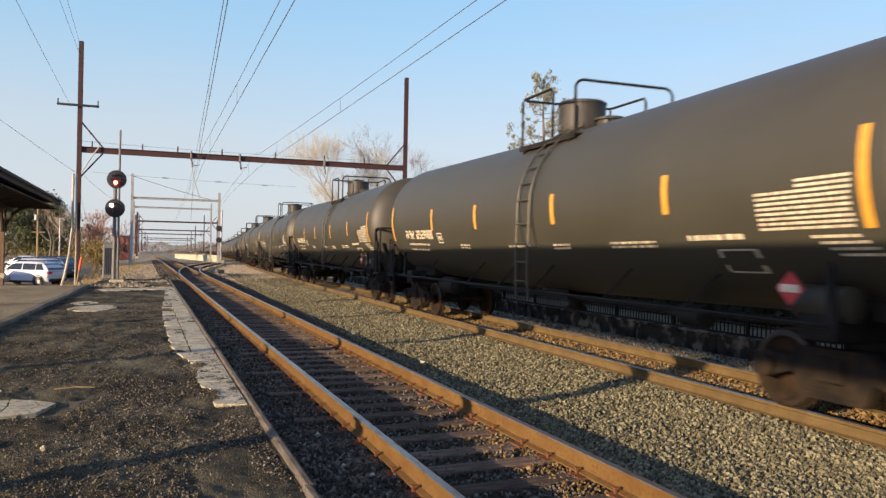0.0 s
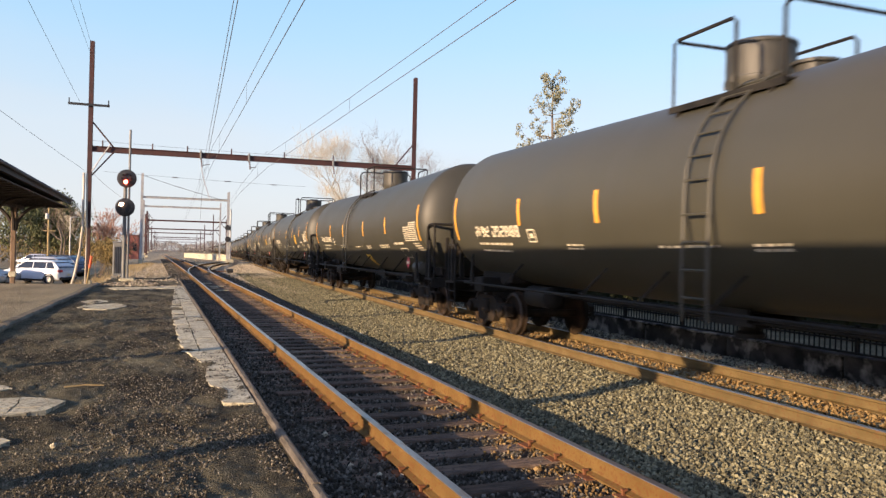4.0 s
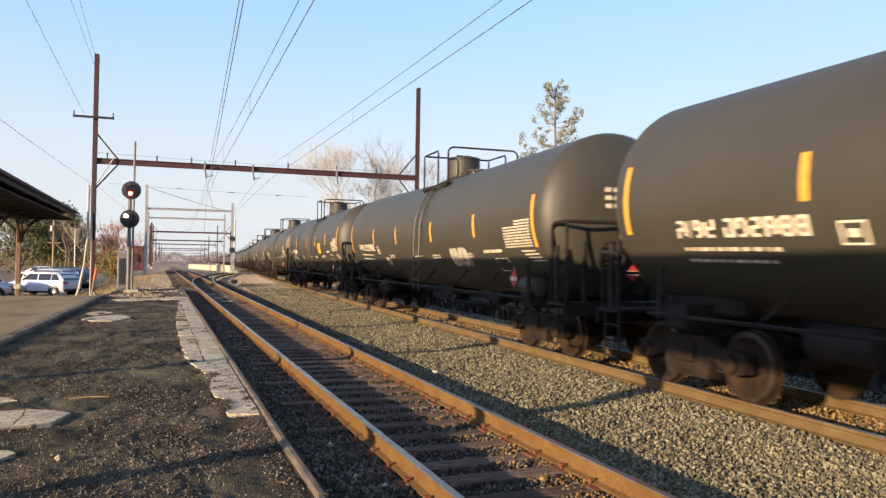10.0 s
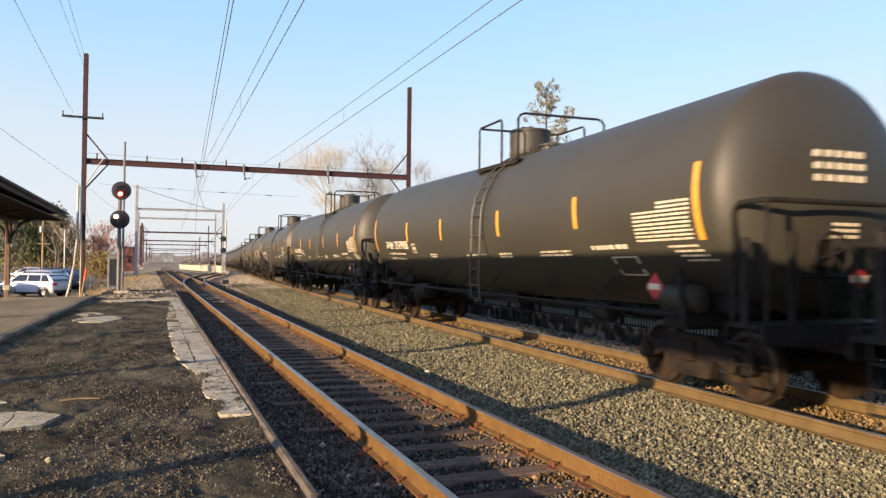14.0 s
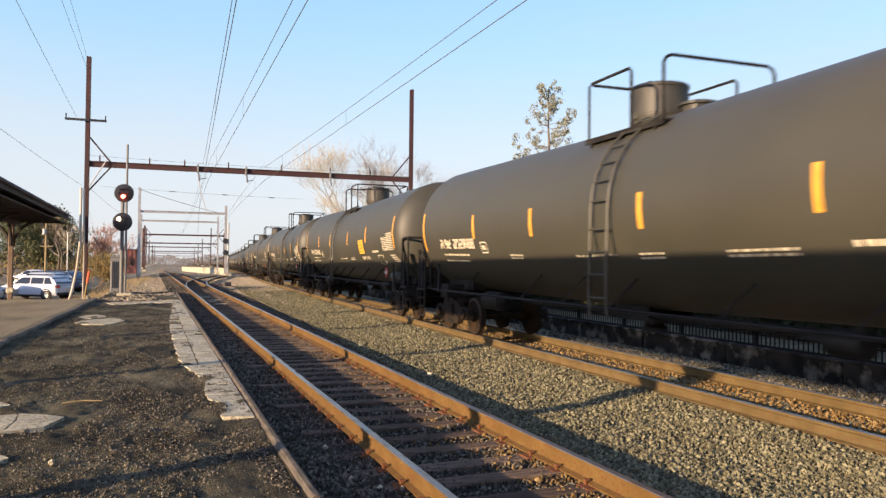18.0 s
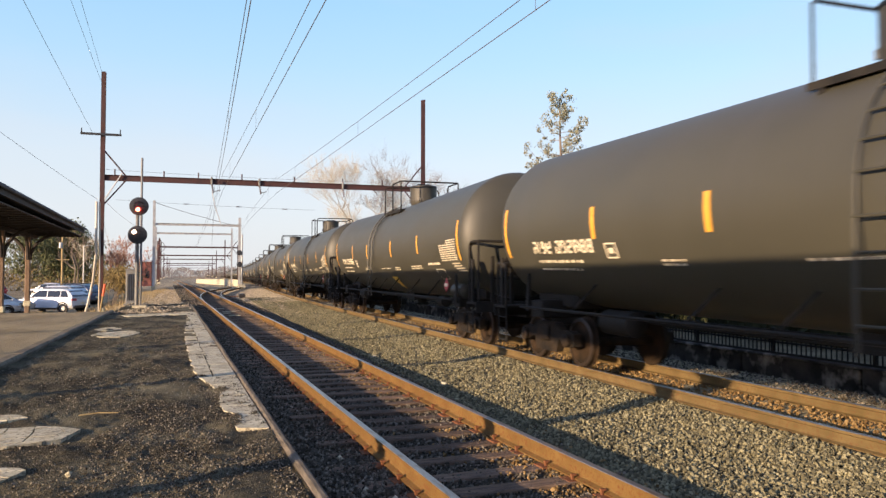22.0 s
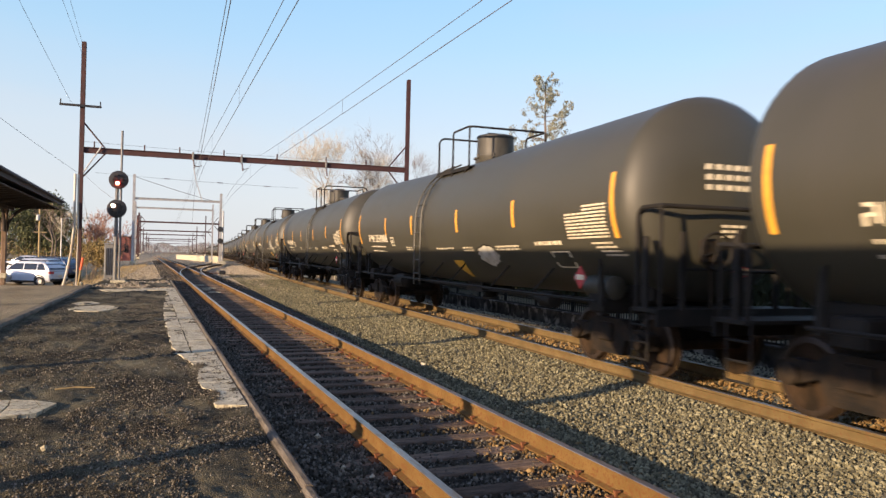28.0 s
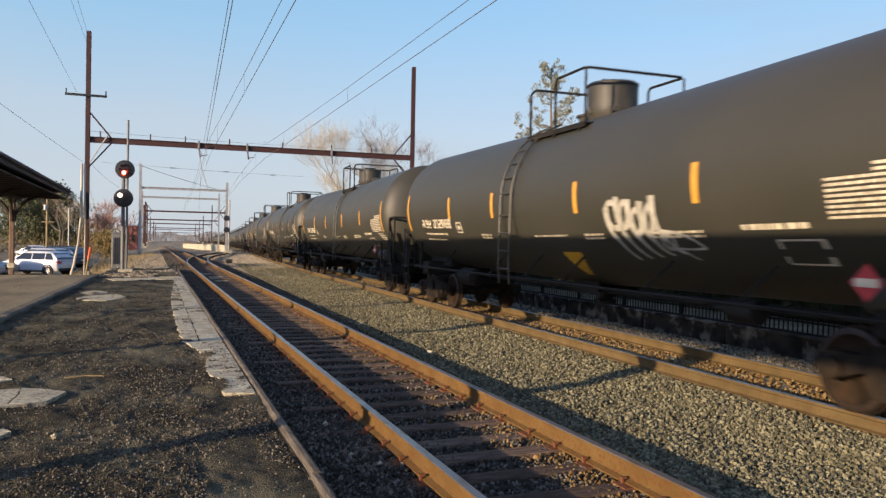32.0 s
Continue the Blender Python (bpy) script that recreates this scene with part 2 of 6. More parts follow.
M = dict(
    earth=mat("dry_earth", (0.26, 0.215, 0.14), (0.45, 0.38, 0.255), 0.6, 0.95, bump=1.0, bscale=7, fine=(0.1, 0.085, 0.055), fscale=14, bdist=0.12),
    ballast=mat("ballast", (0.24, 0.207, 0.125), (0.42, 0.37, 0.228), 1.2, 0.95, bump=1.0, bscale=22, bdist=0.08, fine=(0.10, 0.09, 0.065), fscale=26),
    stones=stones_mat("light_stone", (0.074, 0.069, 0.046), (0.172, 0.156, 0.089), (0.355, 0.325, 0.192)),
    dark_stones=stones_mat("dark_stone", (0.034, 0.029, 0.020), (0.082, 0.070, 0.050), (0.27, 0.24, 0.185)),
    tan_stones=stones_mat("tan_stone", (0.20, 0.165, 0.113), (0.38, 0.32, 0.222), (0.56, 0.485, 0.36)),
    track_stones=stones_mat("rusty_stone", (0.12, 0.07, 0.025), (0.22, 0.14, 0.052), (0.34, 0.235, 0.105)),
    grit=stones_mat("grit", (0.03, 0.026, 0.02), (0.08, 0.07, 0.05), (0.36, 0.33, 0.27)),
    cinder=mat("cinder_ballast", (0.035, 0.03, 0.024), (0.07, 0.06, 0.045), 2.0, 0.95, bump=1.0, bscale=25, bdist=0.06, fine=(0.17, 0.145, 0.105), fscale=38),
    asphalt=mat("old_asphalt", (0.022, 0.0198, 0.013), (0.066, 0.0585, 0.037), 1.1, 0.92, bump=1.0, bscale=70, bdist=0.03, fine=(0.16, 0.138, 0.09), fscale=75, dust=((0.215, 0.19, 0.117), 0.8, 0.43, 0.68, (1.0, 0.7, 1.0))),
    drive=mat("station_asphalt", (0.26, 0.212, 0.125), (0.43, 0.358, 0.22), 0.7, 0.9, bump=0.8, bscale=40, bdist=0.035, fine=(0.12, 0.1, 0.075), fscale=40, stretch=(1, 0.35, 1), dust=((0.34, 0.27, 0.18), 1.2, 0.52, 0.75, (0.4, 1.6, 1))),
    concrete=mat("worn_concrete", (0.50, 0.45, 0.31), (0.72, 0.66, 0.47), 3.0, 0.9, bump=0.6, bscale=50, fine=(0.24, 0.21, 0.15), fscale=22, dust=((0.17, 0.15, 0.10), 3.2, 0.52, 0.78, (1, 1, 1))),
    # near-black base puts the train's shadow into this stained concrete
    wall=mat("shaded_stained_concrete", (0.02, 0.019, 0.018), (0.075, 0.07, 0.062), 2.5, 0.95, bump=0.8, bscale=12, fine=(0.30, 0.28, 0.24), fscale=2.4),
    rust=mat("rusty_rail", (0.140, 0.080, 0.024), (0.190, 0.114, 0.036), 3.0, 0.85, bump=0.3, bscale=60, fine=(0.15, 0.06, 0.02), fscale=30),
    rust_pale=mat("pale_rusty_rail", (0.120, 0.084, 0.033), (0.168, 0.118, 0.048), 3.0, 0.85, bump=0.3, bscale=60, fine=(0.14, 0.075, 0.03), fscale=30),
    railtop=mat("dull_rail_top", (0.46, 0.42, 0.38), (0.34, 0.29, 0.25), 6.0, 0.36, 0.85, fine=(0.30, 0.2, 0.12), fscale=25, stretch=(1, 0.15, 1)),
    spike=mat("rusty_iron", (0.16, 0.065, 0.03), (0.24, 0.10, 0.045), 14.0, 0.9),
    timber=mat("creosoted_timber", (0.10, 0.072, 0.052), (0.24, 0.165, 0.11), 5.0, 0.95, bump=0.8, bscale=25, stretch=(1, 6, 6), vary=0.35, fine=(0.17, 0.13, 0.1), fscale=20),
    kerb=mat("weathered_kerb", (0.17, 0.145, 0.105), (0.28, 0.24, 0.18), 2.0, 0.95, bump=0.6, bscale=30, fine=(0.1, 0.085, 0.06), fscale=18),
    edge=mat("grey_timber", (0.12, 0.10, 0.075), (0.22, 0.185, 0.14), 4.0, 0.95, bump=0.6, bscale=20, stretch=(6, 1, 6)),
    tank=mat("olive_tank_paint", (0.047, 0.0448, 0.0308), (0.058, 0.0550, 0.0384), 0.7, 0.50, bump=0.05, bscale=2.0, stretch=(1, 0.5, 1.0), vary=0.10, spec=0.40, dust=((0.060, 0.056, 0.042), 1.0, 0.52, 0.9, (0.25, 1.4, 0.25))),
    black=mat("black_steel", (0.011, 0.010, 0.008), (0.025, 0.022, 0.017), 3.0, 0.7, bump=0.2, bscale=20, spec=0.2),
    truck=mat("dusty_cast_steel", (0.010, 0.0085, 0.006), (0.034, 0.023, 0.013), 5.0, 0.85, bump=0.4, bscale=25, spec=0.2),
    wheel=mat("wheel_steel", (0.017, 0.012, 0.007), (0.042, 0.026, 0.014), 4.0, 0.86, 0.0, bump=0.2),
    tread=mat("wheel_tread", (0.060, 0.043, 0.030), (0.035, 0.023, 0.015), 6, 0.5, 0.4),
    housing=mat("weathered_housing", (0.060, 0.055, 0.038), (0.028, 0.026, 0.019), 5.0, 0.55, bump=0.2, stretch=(1, 1, 0.3)),
    yellow=mat("yellow_reflector", (0.80, 0.40, 0.03), (0.72, 0.34, 0.02), 10, 0.45),
    panel=mat("yellow_panel", (0.80, 0.46, 0.02), (0.70, 0.38, 0.02), 10, 0.5),
    white=mat("white_lettering", (0.82, 0.73, 0.52), (0.64, 0.56, 0.38), 9, 0.6),
    red=mat("red_placard", (0.60, 0.05, 0.05), (0.50, 0.04, 0.04), 9, 0.5),
    spray=mat("white_spray_paint", (0.56, 0.53, 0.42), (0.36, 0.34, 0.26), 6, 0.7),
    oxide=mat("red_oxide_steel", (0.040, 0.014, 0.014), (0.066, 0.021, 0.019), 2.0, 0.75, bump=0.3, bscale=15, fine=(0.06, 0.03, 0.025), fscale=9),
    galv=mat("galvanised_steel", (0.36, 0.36, 0.35), (0.48, 0.48, 0.46), 2.0, 0.5, 0.4, bump=0.1),
    pipe=mat("weathered_pipe", (0.70, 0.65, 0.55), (0.44, 0.39, 0.31), 1.6, 0.85, bump=0.3, bscale=12, stretch=(1, 1, 0.4)),
    wire=mat("copper_wire", (0.16, 0.15, 0.14), None, 1, 0.6, 0.5),
    insul=mat("brown_porcelain", (0.12, 0.08, 0.07), (0.2, 0.16, 0.15), 20, 0.3),
    canopy=mat("dark_painted_wood", (0.022, 0.016, 0.013), (0.042, 0.030, 0.022), 3.0, 0.8, bump=0.4, bscale=12, stretch=(6, 1, 6)),
    post=mat("brown_post", (0.16, 0.10, 0.06), (0.24, 0.16, 0.10), 4.0, 0.8, bump=0.4, bscale=14, stretch=(6, 6, 1)),
    shingle=mat("grey_shingles", (0.10, 0.10, 0.11), (0.18, 0.175, 0.18), 3.0, 0.95, bump=0.6, bscale=10),
    lampblack=mat("black_enamel", (0.012, 0.012, 0.012), (0.03, 0.03, 0.03), 6, 0.5),
    redlamp=mat("red_signal_light", (1.0, 0.06, 0.02), None, glow=30.0),
    amberlamp=mat("amber_signal_light", (1.0, 0.66, 0.34), None, glow=9.0),
    bark=mat("grey_bark", (0.14, 0.11, 0.085), (0.24, 0.20, 0.15), 6, 0.95, bump=0.8, bscale=20, stretch=(4, 4, 1)),
    twig=mat("tan_twigs", (0.50, 0.45, 0.34), (0.37, 0.33, 0.24), 4, 0.95),
    greytwig=mat("grey_twigs", (0.22, 0.17, 0.13), (0.15, 0.12, 0.09), 4, 0.95),
    # woodland brown paled and greyed to paint in the haze of distance
    woodland=mat("hazed_winter_woodland", (0.27, 0.245, 0.225), (0.19, 0.17, 0.155), 0.05, 0.95),
    redtwig=mat("reddish_twigs", (0.40, 0.22, 0.15), (0.29, 0.16, 0.11), 4, 0.95),
    leaf=mat("pale_olive_leaves", (0.17, 0.175, 0.115), (0.30, 0.30, 0.21), 3, 0.85),
    needle=mat("evergreen_needles", (0.085, 0.098, 0.043), (0.20, 0.205, 0.095), 1.5, 0.9),
    bushleaf=mat("ochre_bush_leaves", (0.30, 0.21, 0.08), (0.18, 0.145, 0.06), 3, 0.9),
    straw=mat("dry_grass", (0.42, 0.32, 0.16), (0.30, 0.22, 0.10), 3, 0.95),
    # leaf colour lowered to hold the shade under the tanks
    hedge=mat("shade_dark_hedge_leaves", (0.028, 0.033, 0.014), (0.06, 0.065, 0.03), 1.5, 0.9),
    brick=mat("red_brick", (0.44, 0.15, 0.10), (0.52, 0.20, 0.14), 8, 0.9, bump=0.3),
    carwhite=mat("white_car_paint", (0.66, 0.68, 0.70), None, rough=0.25),
    carsilver=mat("silver_car_paint", (0.52, 0.55, 0.59), None, rough=0.25, metal=0.4),
    carblue=mat("blue_car_paint", (0.06, 0.09, 0.16), None, rough=0.22),
    carblack=mat("black_car_paint", (0.02, 0.02, 0.022), None, rough=0.22),
    carred=mat("red_car_paint", (0.40, 0.03, 0.03), None, rough=0.25),
    glass=mat("dark_car_glass", (0.015, 0.02, 0.025), None, rough=0.06),
    rubber=mat("tyre_rubber", (0.02, 0.02, 0.02), (0.03, 0.03, 0.03), 10, 0.9),
    orange=mat("orange_marker", (0.75, 0.12, 0.03), None, rough=0.6),
    cabinet=mat("grey_cabinet_paint", (0.16, 0.165, 0.16), (0.22, 0.22, 0.21), 3, 0.6),
)


# ---- mesh building ----
class Geo:
    """Collects vertices and faces for one mesh."""

    def __init__(self):
        self.v, self.f = [], []

    def add(self, vs, fs):
        n = len(self.v)
        self.v += [tuple(p) for p in vs]
        self.f += [tuple(i + n for i in q) for q in fs]
        return self

    def box(self, c, s, rz=0.0, c2=0.0):
        """A box at centre c with size s, turned by rz; c2 chamfers its long upright edges."""
        x, y, z = (a / 2 for a in s)
        ch = min(c2, x * 0.9, y * 0.9, z * 0.9)
        if ch:
            ring = [(-x + ch, -y), (x - ch, -y), (x, -y + ch), (x, y - ch), (x - ch, y), (-x + ch, y), (-x, y - ch), (-x, -y + ch)]
            inner = [(a * (1 - ch / x), b * (1 - ch / y)) for a, b in ring]
            lay = [(inner, -z), (ring, -z + ch), (ring, z - ch), (inner, z)]
            vs = [(a, b, h) for r, h in lay for a, b in r]
            fs = [tuple(reversed(range(8))), tuple(range(24, 32))]
            for k in range(3):
                fs += [(k * 8 + i, k * 8 + (i + 1) % 8, k * 8 + 8 + (i + 1) % 8, k * 8 + 8 + i) for i in range(8)]
        else:
            vs = [(a, b, h) for h in (-z, z) for a, b in ((-x, -y), (x, -y), (x, y), (-x, y))]
            fs = [(3, 2, 1, 0), (4, 5, 6, 7), (0, 1, 5, 4), (1, 2, 6, 5), (2, 3, 7, 6), (3, 0, 4, 7)]
        co, si = math.cos(rz), math.sin(rz)
        return self.add([(c[0] + co * a - si * b, c[1] + si * a + co * b, c[2] + h) for a, b, h in vs], fs)

    def tube(self, pts, r, n=8, closed=False, r2=None, cap=True):
        """A round bar along points; the radius may go from r to r2."""
        pts = [Vector(p) for p in pts]
        m = len(pts)
        r2 = r if r2 is None else r2
        vs, fs, side = [], [], None
        for i, p in enumerate(pts):
            a = pts[(i - 1) % m] if closed or i else p
            b = pts[(i + 1) % m] if closed or i < m - 1 else p
            d = (b - a).normalized()
            if side is None:
                side = d.orthogonal().normalized()
            side = (side - d * side.dot(d)).normalized()
            up = d.cross(side)
            rad = r + (r2 - r) * i / max(m - 1, 1)
            vs += [p + (side * math.cos(2 * math.pi * k / n) + up * math.sin(2 * math.pi * k / n)) * rad for k in range(n)]
        for i in range(m if closed else m - 1):
            j = (i + 1) % m
            fs += [(i * n + k, i * n + (k + 1) % n, j * n + (k + 1) % n, j * n + k) for k in range(n)]
        if cap and not closed:
            fs += [tuple(reversed(range(n))), tuple(range((m - 1) * n, m * n))]
        return self.add(vs, fs)

    def lathe(self, prof, axis_at, way, n=32, cap=True):
        """Turns a profile of (distance along way, radius) round an axis."""
        way = Vector(way).normalized()
        side = way.orthogonal().normalized()
        up = way.cross(side)
        o = Vector(axis_at)
        vs = [o + way * d + (side * math.cos(2 * math.pi * k / n) + up * math.sin(2 * math.pi * k / n)) * max(r, 1e-4) for d, r in prof for k in range(n)]
        fs = []
        for i in range(len(prof) - 1):
            fs += [(i * n + k, i * n + (k + 1) % n, (i + 1) * n + (k + 1) % n, (i + 1) * n + k) for k in range(n)]
        if cap:
            fs += [tuple(reversed(range(n))), tuple(range((len(prof) - 1) * n, len(prof) * n))]
        return self.add(vs, fs)

    def sweep(self, prof, path):
        """Sweeps a closed profile of (sideways, up) along a level path of points."""
        m, n = len(path), len(prof)
        vs, fs = [], []
        for i, p in enumerate(path):
            a, b = Vector(path[max(i - 1, 0)]), Vector(path[min(i + 1, m - 1)])
            d = (b - a).normalized()
            s = Vector((d.y, -d.x, 0)).normalized()
            vs += [Vector(p) + s * u + Vector((0, 0, w)) for u, w in prof]
        for i in range(m - 1):
            fs += [(i * n + k, (i + 1) * n + k, (i + 1) * n + (k + 1) % n, i * n + (k + 1) % n) for k in range(n)]
        fs += [tuple(range(n)), tuple(reversed(range((m - 1) * n, m * n)))]
        return self.add(vs, fs)

    def plate(self, outline, p, u, w, depth):
        """A flat plate: an outline of (a, b) along u and w at p, with a thickness along u x w."""
        u, w = Vector(u), Vector(w)
        nrm = u.cross(w).normalized() * depth
        o, n = Vector(p), len(outline)
        vs = [o + u * a + w * b for a, b in outline] + [o + u * a + w * b + nrm for a, b in outline]
        fs = [tuple(reversed(range(n))), tuple(range(n, 2 * n))] + [(i, (i + 1) % n, n + (i + 1) % n, n + i) for i in range(n)]
        return self.add(vs, fs)

    def i_bar(self, p, u, w, wide, deep, length, t=0.03):
        """A rolled I-section: flanges along u, web along w, drawn out along u x w."""
        a, b, h = wide / 2, deep / 2, t / 2
        o = [(-a, -b), (a, -b), (a, -b + t), (h, -b + t), (h, b - t), (a, b - t), (a, b), (-a, b), (-a, b - t), (-h, b - t), (-h, -b + t), (-a, -b + t)]
        return self.plate(o, p, u, w, length)

    def mesh(self, name, material, smooth=False):
        me = bpy.data.meshes.new(name)
        me.from_pydata(self.v, [], self.f)
        me.materials.append(material)
        if smooth:
            me.shade_smooth()
            me.set_sharp_from_angle(angle=radians(38))
        me.update()
        return me


def part(name, geo, material, parent=None, label="", smooth=False, at=None):
    """Links a Geo (or a mesh) as one mesh object under a thing or a part."""
    ob = new(name, geo.mesh(name, material, smooth) if isinstance(geo, Geo) else geo)
    if parent is not None:
        ob.parent = parent
    if at is not None:
        ob.matrix_basis = at
    if label:
        ob["label"] = label
    return ob


def thing(name, label, category, at=None, group="", kind=""):
    """An Empty at a thing's base that carries its parts."""
    ob = new(name)
    ob.empty_display_size = 0.3
    if at is not None:
        ob.matrix_basis = at
    return tagged(ob, label, category, group, kind)


# ---- the lines of the tracks ----
MAIN_KNOTS = ((-90, 7.68), (-30, 7.68), (20, 7.68), (48, 7.72), (80, 8.65), (116, 10.6), (179, 13.4), (290, 16.8), (420, 20.5), (640, 24.0), (930, 14.0), (1300, -20.0), (1700, -80.0))
FALL = ((50, 76, 116, 179, 290, 660, 930, 1700), (0, -0.08, -0.27, -0.68, -1.3, -2.5, -4.4, -10))


def main_x(y):
    """The main line's centre at y, by a smooth curve through the knots."""
    k = next((i for i in range(1, len(MAIN_KNOTS) - 2) if y <= MAIN_KNOTS[i + 1][0]), len(MAIN_KNOTS) - 3)
    (y0, a), (y1, b), (y2, c), (y3, d) = MAIN_KNOTS[k - 1:k + 3]
    m1, m2 = (c - a) / (y2 - y0), (d - b) / (y3 - y1)
    h = y2 - y1
    s = (y - y1) / h
    return (2 * s**3 - 3 * s**2 + 1) * b + (s**3 - 2 * s**2 + s) * h * m1 + (-2 * s**3 + 3 * s**2) * c + (s**3 - s**2) * h * m2


def fall(y):
    """The line drops gently away beyond the turnout."""
    return float(np.interp(y, *FALL))


SIDE_TURN = -0.0317
SIDE_WAY, SIDE_ACROSS = Vector((math.sin(SIDE_TURN), math.cos(SIDE_TURN), 0)), Vector((math.cos(SIDE_TURN), -math.sin(SIDE_TURN), 0))


def side_at(s, across=0.0, z=0.0):
    """A point of the near track: s metres along it, across to the right of its centre."""
    return SIDE_WAY * s + SIDE_ACROSS * (2.838 + across) + Vector((0, 0, z + fall(s)))


def main_at(y, across=0.0, z=0.0):
    return Vector((main_x(y) + across, y, z - 0.035 + fall(y)))


# ---- ground ----
def lot_z(y):
    """The car park rises gently away from the tracks' end of it."""
    return -1.02 + min(max(y - 56, 0), 60) * 0.004


def ground_z(x, y):
    """Height of the ground sheet: cess, ballast shoulders, the low car park."""
    z = -0.29
    z += fall(y) * min(max((x + 7.5) / 3.0, 1.0 if y > 120 else 0.0), 1.0)
    d = abs(x - main_x(max(min(y, 1600), -80)))
    z += 0.055 * min(max((2.9 - d) / 1.3, 0), 1)
    if x > 10.6:
        z -= 0.25 * min((x - 10.6) / 1.0, 1)
    if x < -4.0:
        z += (lot_z(y) + 0.27) * min(max((-4.0 - x) / 3.0, 0), 1) * min(max((y - 35) / 12.0, 0), 1)
    return z


def side_bed(c):
    """Height of the side track's bed across it: heaped to the tie tops by the platform, lower towards the main line."""
    return float(np.interp(c, (-1.95, -1.4, -0.9, -0.6, 0.2, 0.75, 1.2, 1.95), (-0.230, -0.196, -0.196, -0.216, -0.222, -0.216, -0.200, -0.228)))


def build_ground():
    xs = [-1500, -600, -250, -120, -60, -35, -20, -12, -8, -7, -5.5, -4, -3, -1, 1, 2.5, 4] + [4 + 0.25 * i for i in range(1, 33)] + [12.5, 14, 18, 25, 40, 70, 140, 300, 700, 1500]
    ys = [-400, -150, -60, -25, -10] + [-5 + 2.5 * i for i in range(30)] + [75, 85, 100, 119, 121, 145, 175, 210, 260, 320, 390, 470, 560, 700, 1000, 1600, 2500]
    g = Geo()
    vs = [(x, y, ground_z(x, y)) for y in ys for x in xs]
    n = len(xs)
    fs = [(j * n + i, j * n + i + 1, (j + 1) * n + i + 1, (j + 1) * n + i) for j in range(len(ys) - 1) for i in range(n - 1)]
    ob = part("ground", g.add(vs, fs), M["earth"], smooth=True)
    tagged(ob, "dry trackside earth with sparse straw-coloured grass", "ground", kind="structure")
    # beds of broken stone under both tracks
    bed = Geo()
    rows = [y for y in range(-40, 140, 3)] + list(range(140, 1200, 20))
    cols = (-3.0, -2.5, -2.0, -1.6, -1.2, -0.75, 0, 0.75, 1.2, 1.6, 2.2, 2.9)
    vs = [(main_x(y) + c, y, ground_z(main_x(y) + c, y) + 0.012 + 0.012 * noise.noise((c * 2, y * 0.7, 0))) for y in rows for c in cols]
    n = len(cols)
    bed.add(vs, [(j * n + i, j * n + i + 1, (j + 1) * n + i + 1, (j + 1) * n + i) for j in range(len(rows) - 1) for i in range(n - 1)])
    tagged(part("ballast_bed", bed, M["ballast"], smooth=True), "pale crushed-stone ballast of the main line", "ballast", kind="structure")
    bed = Geo()
    cols = (-1.95, -1.4, -0.9, -0.6, 0.2, 0.75, 1.2, 1.95)
    rows = [s for s in range(-30, 150, 3)]
    vs = [side_at(s, c, side_bed(c) + 0.012 * noise.noise((c * 2, s * 0.7, 5))) for s in rows for c in cols]
    n = len(cols)
    bed.add(vs, [(j * n + i, j * n + i + 1, (j + 1) * n + i + 1, (j + 1) * n + i) for j in range(len(rows) - 1) for i in range(n - 1)])
    tagged(part("cinder_bed", bed, M["cinder"], smooth=True), "dark cinder and stone ballast of the side track", "ballast", kind="structure")


STONE = [Vector(p).normalized() for p in ((1, 0, 0.2), (0.3, 0.95, -0.1), (-0.8, 0.6, 0.15), (-0.8, -0.6, -0.1), (0.35, -0.95, 0.1), (0.1, 0.1, 1), (0, 0, -0.8))]
STONE_F = [(0, 1, 5), (1, 2, 5), (2, 3, 5), (3, 4, 5), (4, 0, 5), (1, 0, 6), (2, 1, 6), (3, 2, 6), (4, 3, 6), (0, 4, 6)]


def stone_field(name, label, material, count, place, low, high, seed):
    """Scattered angular stones as one mesh; place gives a resting point for each."""
    rng = random.Random(seed)
    g = Geo()
    for _ in range(count):
        p = place(rng)
        if p is None:
            continue
        r = low + (high - low) * rng.random() ** 1.8
        e = Euler((rng.random() * 6, rng.random() * 6, rng.random() * 6)).to_matrix()
        k = Vector((1, 0.6 + 0.4 * rng.random(), 0.5 + 0.4 * rng.random()))
        g.add([p + e @ Vector((v.x * k.x * r, v.y * k.y * r, v.z * k.z * r)) for v in STONE], STONE_F)
    ob = part(name, g, material)
    return tagged(ob, label, "stones", kind="stuff")


def near_y(rng, first, last):
    """Places thin out with distance."""
    u = rng.random()
    return first * (last / first) ** u


# ---- tracks ----
RAIL = [(-0.070, -0.178), (0.070, -0.178), (0.070, -0.165), (0.018, -0.148), (0.009, -0.130), (0.009, -0.050), (0.034, -0.038), (0.036, -0.006),
        (-0.036, -0.006), (-0.034, -0.038), (-0.009, -0.050), (-0.009, -0.130), (-0.018, -0.148), (-0.070, -0.165)]
RAIL_TOP = [(-0.036, -0.006), (0.036, -0.006), (0.032, 0.0), (-0.032, 0.0)]


def rail(parent, path, material):
    r = part("rail", Geo().sweep(RAIL, path), material, parent, "rust-coated steel rail")
    part("rail_head", Geo().sweep(RAIL_TOP, path), M["railtop"], r, "worn bright running surface")


